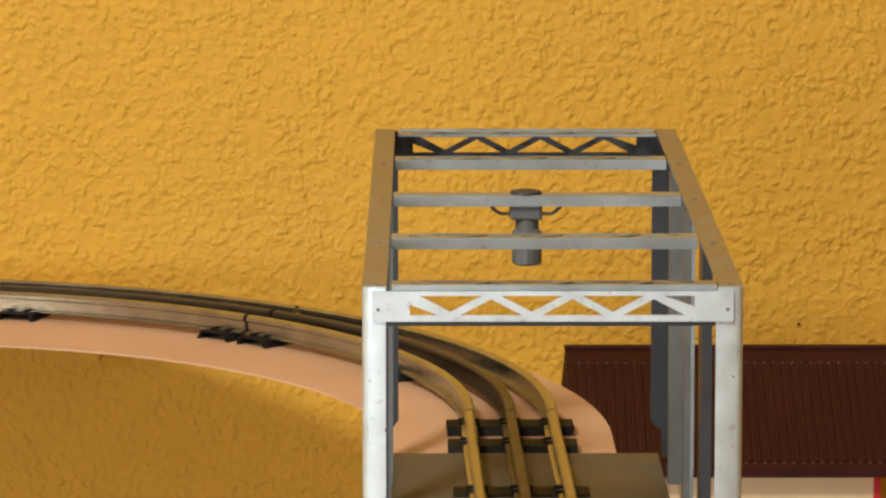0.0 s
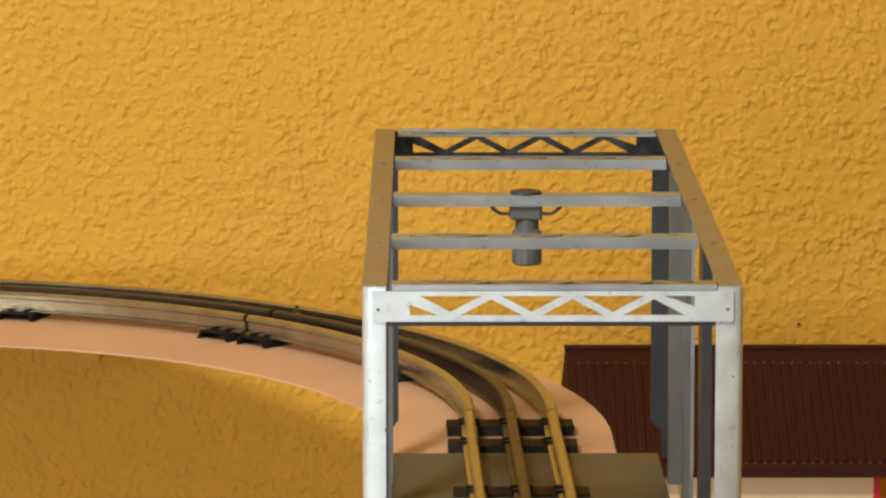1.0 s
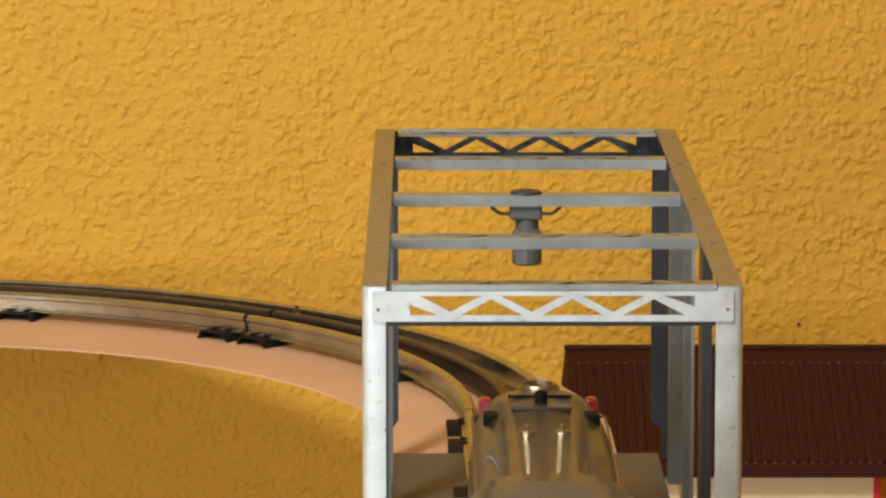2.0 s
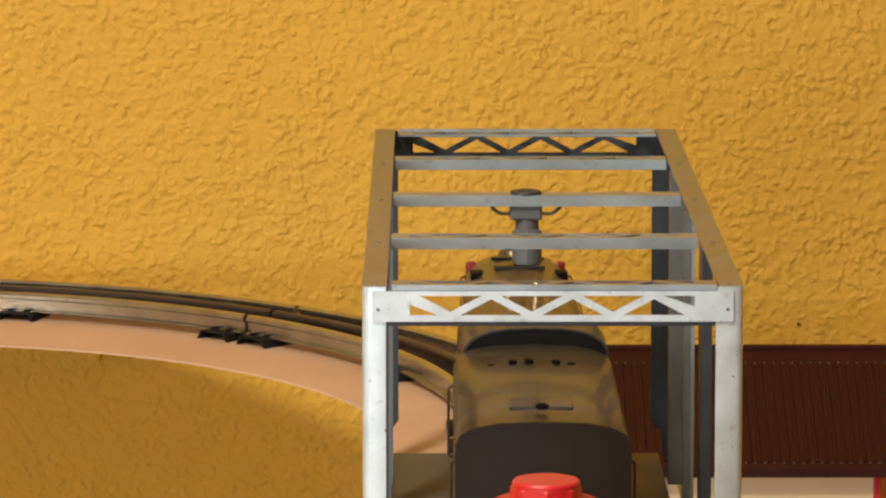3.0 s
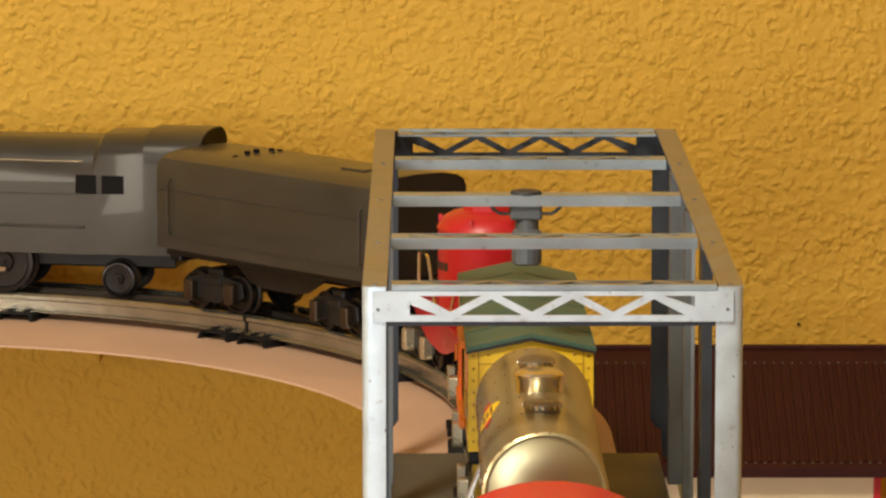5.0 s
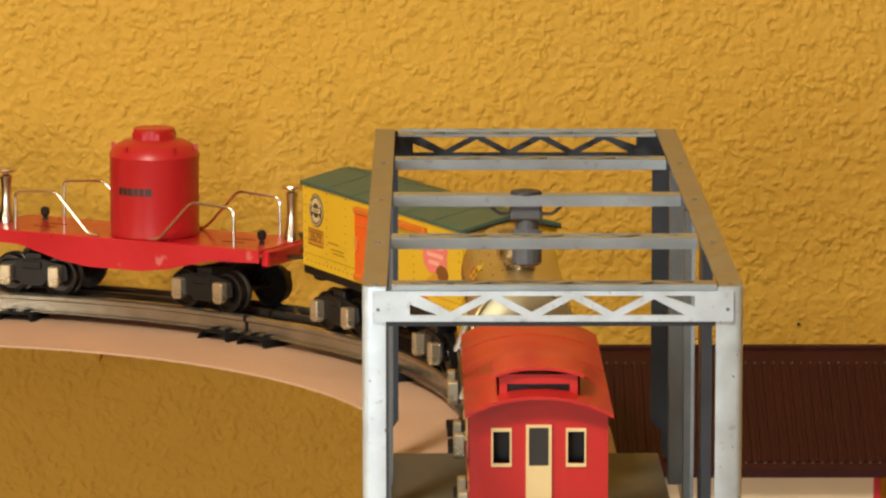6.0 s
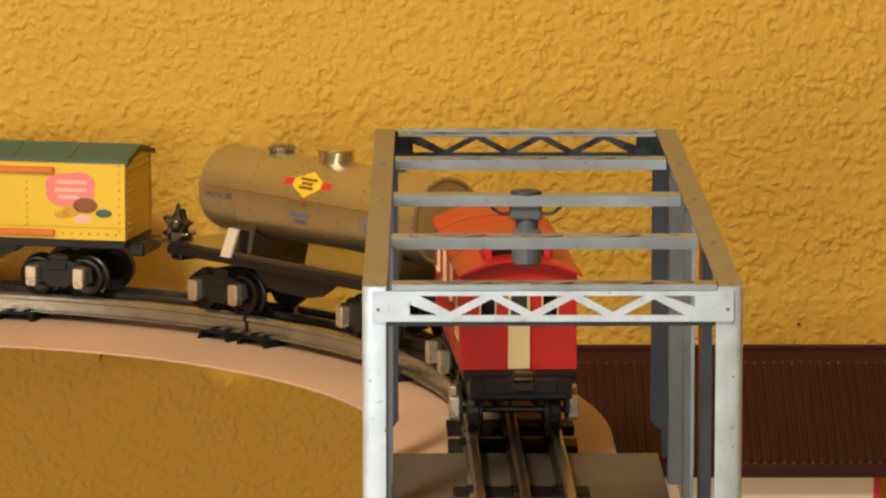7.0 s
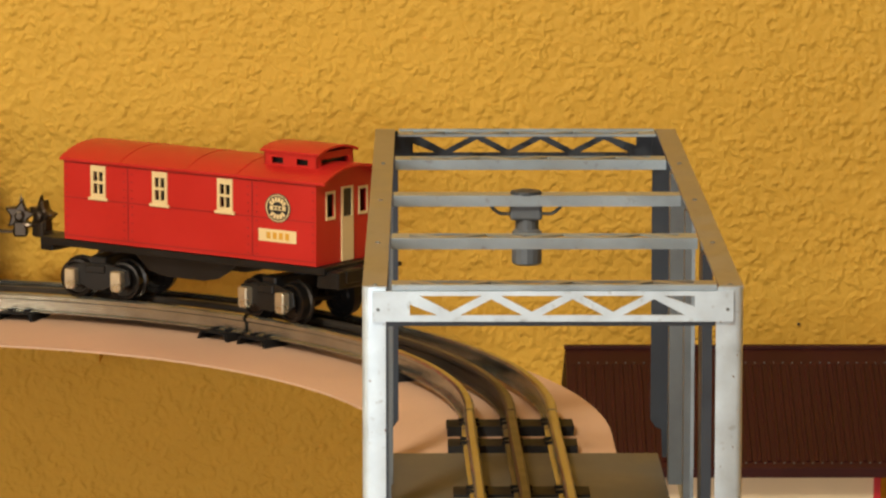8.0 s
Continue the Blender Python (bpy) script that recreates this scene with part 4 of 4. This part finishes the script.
# ---- caboose
def make_caboose():
    car = thing("caboose", "red lithographed tin caboose with cream windows and a roof cupola", "toy train car", "train cars")
    L, W, ZT = 0.151, 0.0465, 0.0668
    h, w = L / 2, W / 2
    U = lambda u: h - u * L
    V = lambda v: ZF + v * (ZT - ZF)
    b = prism([(-h, ZF), (h, ZF), (h, ZT), (-h, ZT)], w - 0.0008, w, holes=[[(U(u) - 0.0030, V(0.60)), (U(u) + 0.0030, V(0.60)), (U(u) + 0.0031, V(0.89)), (U(u) - 0.0031, V(0.89))] for u in (0.143, 0.392, 0.650)])
    box(-h, h, -w, -w + 0.0008, ZF, ZT, bm=b)
    arch = [(w - 0.0008, ZT), (w * 0.75, ZT + 0.0032), (w * 0.4, ZT + 0.0056), (0, ZT + 0.0064), (-w * 0.4, ZT + 0.0056), (-w * 0.75, ZT + 0.0032), (-w + 0.0008, ZT)]
    holes = [[(y - 0.0028, V(0.56)), (y + 0.0028, V(0.56)), (y + 0.0028, V(0.84)), (y - 0.0028, V(0.84))] for y in (-0.0125, 0.0125)]
    prism([(-w + 0.0008, ZF), (w - 0.0008, ZF)] + arch, -h, -h + 0.0008, axis="X", bm=b, holes=holes)
    prism([(-w + 0.0008, ZF), (w - 0.0008, ZF)] + arch, h - 0.0008, h, axis="X", bm=b)
    body = part("body", b, RED, car)
    # Added black sheets behind the panes stand for the shaded interior.
    part("inner_panel", box(-h + 0.012, h - 0.012, w - 0.009, w - 0.0085, ZF + 0.001, ZT), BLACK, body, "black panel for the shade behind the windows")
    part("inner_panel", box(-h + 0.009, -h + 0.0095, -w + 0.002, w - 0.002, ZF + 0.001, ZT), BLACK, body, "black panel for the shade behind the windows")
    # roof
    o = 0.0016
    up = [((w + o) * k, ZT + 0.0004 + 0.0064 * (1 - abs(k) ** 2.2)) for k in (1, 0.85, 0.65, 0.4, 0.15, -0.15, -0.4, -0.65, -0.85, -1)]
    dn = [(p, z - 0.0012) for p, z in reversed(up)]
    roof = part("roof", prism(up + dn, -h - 0.0060, h + 0.0012, axis="X"), RED, car, smooth=True)
    for x in (0.040, 0.0, -0.030):
        sm = [(p, z + 0.00025) for p, z in up] + [(p, z - 0.0002) for p, z in reversed(up)]
        part("roof_seam", prism(sm, x - 0.0006, x + 0.0006, axis="X"), RED, roof)
    # cupola
    cx0, cx1, cw, cz0, cz1 = -0.0690, -0.0385, 0.0140, ZT + 0.003, 0.0788
    holes = [[(x - 0.0033, cz1 - 0.0062), (x + 0.0033, cz1 - 0.0062), (x + 0.0033, cz1 - 0.0032), (x - 0.0033, cz1 - 0.0032)] for x in (-0.0462, -0.0605)]
    b = prism([(cx0, cz0), (cx1, cz0), (cx1, cz1), (cx0, cz1)], cw - 0.0008, cw, holes=holes)
    box(cx0, cx1, -cw, -cw + 0.0008, cz0, cz1, bm=b)
    prism([(-cw, cz0), (cw, cz0), (cw, cz1), (-cw, cz1)], cx0, cx0 + 0.0008, axis="X", bm=b, holes=[[(-0.0105, cz1 - 0.0060), (0.0105, cz1 - 0.0060), (0.0105, cz1 - 0.0032), (-0.0105, cz1 - 0.0032)]])
    box(cx1 - 0.0008, cx1, -cw, cw, cz0, cz1, bm=b)
    cup = part("cupola", b, RED, car)
    # Added black block in place of the cupola's inner shade.
    part("inner_panel", box(cx0 + 0.003, cx1 - 0.003, -cw + 0.003, cw - 0.003, cz0, cz1 - 0.001), BLACK, cup, "black block for the shade inside the cupola")
    up = [((cw + 0.0012) * k, cz1 + 0.0028 * (1 - abs(k) ** 2.4)) for k in (1, 0.8, 0.5, 0.2, -0.2, -0.5, -0.8, -1)]
    part("cupola_roof", prism(up + [(p, z - 0.0010) for p, z in reversed(up)], cx0 - 0.0022, cx1 + 0.0016, axis="X"), RED, cup, smooth=True)
    # windows
    for u in (0.143, 0.392, 0.650):
        x = U(u)
        b = prism([(x - 0.0045, V(0.530)), (x + 0.0045, V(0.530)), (x + 0.0045, V(0.945)), (x - 0.0045, V(0.945))], w - 0.0004, w + 0.0006,
                  holes=[[(x + sx * 0.0017 - 0.0013, V(v0)), (x + sx * 0.0017 + 0.0013, V(v0)), (x + sx * 0.0017 + 0.0013, V(v1)), (x + sx * 0.0017 - 0.0013, V(v1))] for sx in (-1, 1) for v0, v1 in ((0.60, 0.725), (0.755, 0.875))])
        box(x - 0.0058, x + 0.0058, w, w + 0.0012, V(0.518), V(0.555), 0.0002, b)
        part("window", b, CREAMPRINT, car, "cream pressed window frame with four panes")
    y = w + 0.0001
    emblem(body, U(0.855), y, V(0.655), 0.0074, 0.92)
    part("number_panel", box(U(0.925), U(0.780), y, y + 0.0001, V(0.245), V(0.395)), CREAMPRINT, body)
    for k in range(4):
        part("print_bar", box(U(0.898 - 0.024 * k), U(0.883 - 0.024 * k), y + 0.0001, y + 0.0002, V(0.28), V(0.36)), GOLDPRINT, body)
    for v in (0.52, 0.955, 0.045):
        part("print_line", box(-h, h, y, y + 0.0001, V(v), V(v) + 0.0004), DARKRED, body)
    for u in (0.262, 0.755):
        part("print_line", box(U(u) - 0.0003, U(u) + 0.0003, y, y + 0.00012, V(0.05), V(0.95)), DARKRED, body)
    rivets(body, [(U(u), w, V(0.08 + 0.1 * k)) for u in (0.012, 0.245, 0.278, 0.738, 0.772, 0.988) for k in range(9)], 0.00045, DARKRED)
    # rear end: door and window frames
    b = prism([(-0.0043, ZF + 0.0004), (0.0043, ZF + 0.0004), (0.0043, V(0.90)), (-0.0043, V(0.90))], -h - 0.0008, -h, axis="X", holes=[[(-0.0033, V(0.54)), (0.0033, V(0.54)), (0.0033, V(0.875)), (-0.0033, V(0.875))]])
    dr = part("door", b, CREAMPRINT, car, "cream end door with a dark window")
    part("door_pane", box(-h - 0.0002, -h + 0.0001, -0.0033, 0.0033, V(0.54), V(0.875)), BLACKPRINT, dr)
    for yy in (-0.0125, 0.0125):
        b = prism([(yy - 0.0034, V(0.53)), (yy + 0.0034, V(0.53)), (yy + 0.0034, V(0.87)), (yy - 0.0034, V(0.87))], -h - 0.0005, -h, axis="X", holes=[[(yy - 0.0028, V(0.56)), (yy + 0.0028, V(0.56)), (yy + 0.0028, V(0.84)), (yy - 0.0028, V(0.84))]])
        part("end_window", b, CREAMPRINT, car)
    for ob in car.children:
        ob.matrix_basis = pose(-0.006, 0, 0)
    frame_under(car, h + 0.010)
    part("platform", box(-h - 0.0165, -h - 0.004, -0.0205, 0.0205, ZF - 0.0105, ZF - 0.0022, 0.0006), BLACK, car, "black rear platform")
    coupler(car, h + 0.014, 1), coupler(car, -h - 0.014, -1, False)
    MOVERS.append((car, -0.137, 0.055, [truck(car, 0.055), truck(car, -0.055)]))
    return car


# ---- tender
def arch_section(x, w, z0, zs, zt, n=8):
    """Outline across a body: flat sides up to zs, a rounded top to zt."""
    pts = [(x, w, z0)]
    for k in range(n + 1):
        a = math.pi * k / n
        c, s = math.cos(a), math.sin(a)
        pts.append((x, w * math.copysign(abs(c) ** 0.72, c), zs + (zt - zs) * abs(s) ** 0.85))
    return pts + [(x, -w, z0)]


def make_tender():
    car = thing("tender", "gunmetal grey streamlined tin tender with a rounded top", "toy train car", "train cars")
    h = 0.0760
    w = 0.0280
    secs = [arch_section(x, w, ZF, zs, zt) for x, zs, zt in ((-h, 0.0660, 0.0738), (-h + 0.001, 0.0668, 0.0744), (-h + 0.004, 0.0670, 0.0746), (h - 0.004, 0.0670, 0.0746), (h, 0.0660, 0.0738))]
    body = part("body", lofted(secs), GUNMETAL, car, smooth=True)
    rim = [arch_section(x, w + 0.0004, ZF, 0.0672, 0.0750) for x in (-h - 0.0004, -h + 0.0012)]
    part("rear_rim", lofted(rim), DARKRIM, body, smooth=True)
    part("hatch", box(-0.050, -0.034, -0.0105, 0.0105, 0.0740, 0.0751, 0.0004), GUNMETAL, body)
    part("hatch_knob", turned([(0.0020, 0.0760), (0.0024, 0.0772), (0.001, 0.0778)], (-0.058, 0, 0), "Z", 12), GUNBLACK, body)
    for y in (-0.0125, -0.0072, 0.0022, 0.0078, 0.0150):
        part("vent", turned([(0.0015, 0.0735), (0.0015, 0.0764), (0.0008, 0.0766)], (0.034, y, -0.0004 - 9 * y * y), "Z", 10), GUNBLACK, body)
    for x in (-0.068, 0.066):
        for sy in (-1, 1):
            part("grab_bar", wire(rounded([(x, sy * w, 0.035), (x, sy * (w + 0.0018), 0.036), (x, sy * (w + 0.0018), 0.060), (x, sy * w, 0.061)], 0.0008), 0.0005), GUNMETAL, body)
    for z in (0.033, 0.0555):
        part("belt", box(-h, h, w - 0.0001, w + 0.0004, z, z + 0.0008), GUNMETAL, body)
    frame_under(car, h)
    coupler(car, -h - 0.006, -1)
    part("drawbar", box(h, h + 0.014, -0.003, 0.003, 0.0225, 0.0240, 0.0003), BLACK, car)
    MOVERS.append((car, 0.690, 0.046, [truck(car, 0.046, COUPLER), truck(car, -0.046, COUPLER)]))
    return car


# ---- locomotive
def make_locomotive():
    car = thing("locomotive", "gunmetal grey streamlined tinplate steam locomotive with red marker lights", "toy locomotive")
    w = 0.0245
    rows = ((-0.122, w, 0.0215, 0.0690, 0.0788), (-0.110, w, 0.0210, 0.0690, 0.0788), (-0.078, w, 0.0210, 0.0680, 0.0780), (-0.074, w - 0.0012, 0.0205, 0.0550, 0.0755), (0.060, w - 0.0014, 0.0205, 0.0545, 0.0748),
            (0.080, w - 0.0020, 0.0200, 0.0535, 0.0744), (0.089, w - 0.0034, 0.0195, 0.0500, 0.0728), (0.0955, w - 0.0056, 0.0190, 0.0460, 0.0695), (0.1005, w - 0.0082, 0.0185, 0.0420, 0.0645), (0.1050, w - 0.0110, 0.0185, 0.0370, 0.0565), (0.1085, w - 0.0150, 0.0190, 0.0310, 0.0450))
    body = part("body", lofted([arch_section(*r, n=12) for r in rows]), GUNMETAL, car, smooth=True)
    hood = [arch_section(x, w + 0.0016, 0.0660, 0.0695, 0.0800, n=12) for x in (-0.1275, -0.100)]
    part("cab_roof", lofted(hood), GUNMETAL, body, smooth=True)
    # Solid black plate added where the cab's open rear lies in shade.
    part("cab_opening", lofted([arch_section(x, w + 0.0008, 0.0400, 0.0690, 0.0794, n=12) for x in (-0.1283, -0.1270)]), GUNBLACK, body, "black plate for the shade in the open cab rear", smooth=True)
    # pilot
    b = lofted([[(x, -q, z0), (x, q, z0), (x, q, z0 + (z1 - z0) * 0.6), (x, q * 0.75, z1), (x, -q * 0.75, z1), (x, -q, z0 + (z1 - z0) * 0.6)] for x, q, z0, z1 in
                ((0.094, 0.0205, 0.0145, 0.0430), (0.108, 0.0190, 0.0135, 0.0370), (0.118, 0.0155, 0.0130, 0.0300), (0.127, 0.0105, 0.0135, 0.0250), (0.1335, 0.0050, 0.0155, 0.0215))])
    part("pilot", b, GUNMETAL, car, "rounded streamlined pilot", smooth=True)
    part("headlight", turned([(0.0062, 0.0940), (0.0062, 0.1020), (0.0052, 0.1032), (0.002, 0.1032)], (0, 0, 0.0580), "X", 20), NICKEL, body, "nickel headlight rim", smooth=True)
    # roof fittings
    part("chimney_ring", turned([(0.0072, 0.0705), (0.0072, 0.0738), (0.0062, 0.0752), (0.0052, 0.0752), (0.0048, 0.0725)], (0.0860, 0, 0), "Z", 24), DULLNICKEL, body, "low bright stack ring", smooth=True)
    part("chimney_pipe", turned([(0.0021, 0.0740), (0.0021, 0.0792), (0.0012, 0.0796)], (0.049, 0.0, 0), "Z", 12), GUNBLACK, body)
    part("roof_slot", box(0.0635, 0.0650, -0.0105, 0.0105, 0.0742, 0.0752), GUNBLACK, body)
    part("roof_panel", box(0.040, 0.0465, -0.0100, 0.0100, 0.0742, 0.0757, 0.0004), GUNMETAL, body)
    for sy in (-1, 1):
        part("whistle", turned([(0.0030, 0.0746), (0.0026, 0.0756), (0.0008, 0.0760), (0.0008, 0.0768), (0.0013, 0.0772), (0.0004, 0.0778)], (0.001, sy * 0.0056, 0), "Z", 12), DULLNICKEL, body, "small nickel whistle")
        part("roof_block", box(0.041, 0.050, sy * 0.0165 - 0.0026, sy * 0.0165 + 0.0026, 0.0690, 0.0728, 0.0005), GUNBLACK, body)
        lm = part("marker_light", box(0.0830, 0.0885, *sorted((sy * 0.0158, sy * 0.0200)), 0.0640, 0.0705, 0.0012, seg=2), REDLENS, body, "dark red marker light")
        part("marker_rim", turned([(0.0018, 0), (0.0020, 0.0012), (0.001, 0.0016)], (0, 0, 0), "X", 10), NICKEL, lm).matrix_basis = pose(0.0880, sy * 0.0179, 0.0670)
        part("handrail", wire(rounded([(0.081, sy * 0.0185, 0.0655), (0.079, sy * 0.0222, 0.0650), (-0.066, sy * 0.0222, 0.0650), (-0.070, sy * 0.0205, 0.0650)], 0.002), 0.0005), DULLNICKEL, body)
        y0 = sorted((sy * (w - 0.0006), sy * (w + 0.0002)))
        # Window shade is a black box laid on the cab side.
        part("cab_window", box(-0.0900, -0.0660, *y0, 0.0500, 0.0590, 0.0003), GUNBLACK, body, "black fill for the shade in the cab window")
        part("cab_window_bar", box(-0.0790, -0.0765, *sorted((sy * (w - 0.0004), sy * (w + 0.0005))), 0.0500, 0.0590), GUNMETAL, body)
        part("running_board", box(-0.070, 0.080, *sorted((sy * (w - 0.0018), sy * (w - 0.0004))), 0.0330, 0.0345, 0.0003), GUNMETAL, body)
        part("skirt_seam", box(-0.070, 0.079, *sorted((sy * (w - 0.0016), sy * (w - 0.0008))), 0.0490, 0.0497), GUNMETAL, body)
        yp = sorted((sy * (w - 0.0016), sy * (w - 0.0007)))
        pl = part("name_plate", box(-0.0120, 0.0640, *yp, 0.0392, 0.0472, 0.0002), GUNMETAL, body)
        for k in range(11):
            if k == 5:
                continue
            x = 0.0600 - 0.0064 * k
            part("print_bar", box(x - 0.0046, x, *sorted((sy * (w - 0.0008), sy * (w - 0.0005))), 0.0405, 0.0459), DULLPRINT, pl, "pale raised letter bar")
    # running gear
    b = box(-0.112, 0.108, -0.0120, 0.0120, 0.0130, 0.0240, 0.0008)
    chassis = part("chassis", b, BLACK, car)
    for x, r in ((-0.028, 0.0150), (0.008, 0.0150), (0.044, 0.0150), (0.088, 0.0082), (-0.085, 0.0082)):
        wheelset(chassis, x, r)
    for sy in (-1, 1):
        part("side_rod", box(-0.030, 0.046, *sorted((sy * 0.0200, sy * 0.0212)), 0.0105, 0.0132, 0.0004), NICKEL, chassis, "nickel side rod")
        part("main_rod", wire([(0.008, sy * 0.0222, 0.0118), (0.070, sy * 0.0222, 0.0165)], 0.0009, 6), COUPLER, chassis)
        part("cylinder", turned([(0.0052, 0.064), (0.0060, 0.0655), (0.0060, 0.0805), (0.0052, 0.082)], (0, sy * 0.0190, 0.0165), "X", 16), COUPLER, chassis, "dull steel steam cylinder", smooth=True)
    MOVERS.append((car, 0.893, 0.040, []))
    return car


make_locomotive()
make_tender()
make_flat_car()
make_box_car()
make_tank_car()
make_caboose()

# ---------------------------------------------------------------- movement
SPEED = 0.297


def motions():
    for car, s0, d, trucks in MOVERS:
        rows, swing = [], [[] for _ in trucks]
        for k in range(81):
            t = k * 0.1
            s = s0 + SPEED * (t - 6.5)
            (a, ha), (b, hb) = on_track(s + d), on_track(s - d)
            c, way = (a + b) / 2, a - b
            head = math.degrees(math.atan2(way.y, way.x))
            rows.append((t, pose(c.x, c.y, 0, 0, 0, head)))
            for i, (x, h) in enumerate(((d, ha), (-d, hb))[:len(trucks)]):
                swing[i].append((t, pose(x, 0, 0, 0, 0, (h - head + 180) % 360 - 180)))
        walk(car, rows)
        for tk, r in zip(trucks, swing):
            walk(tk, r)
    for ob, at, r in SPINNERS:
        turn = math.degrees(SPEED / r)
        step = 1 / 30
        walk(ob, [(k * step, pose(*at, 0, (turn * k * step) % 360, 0)) for k in range(241)])


motions()
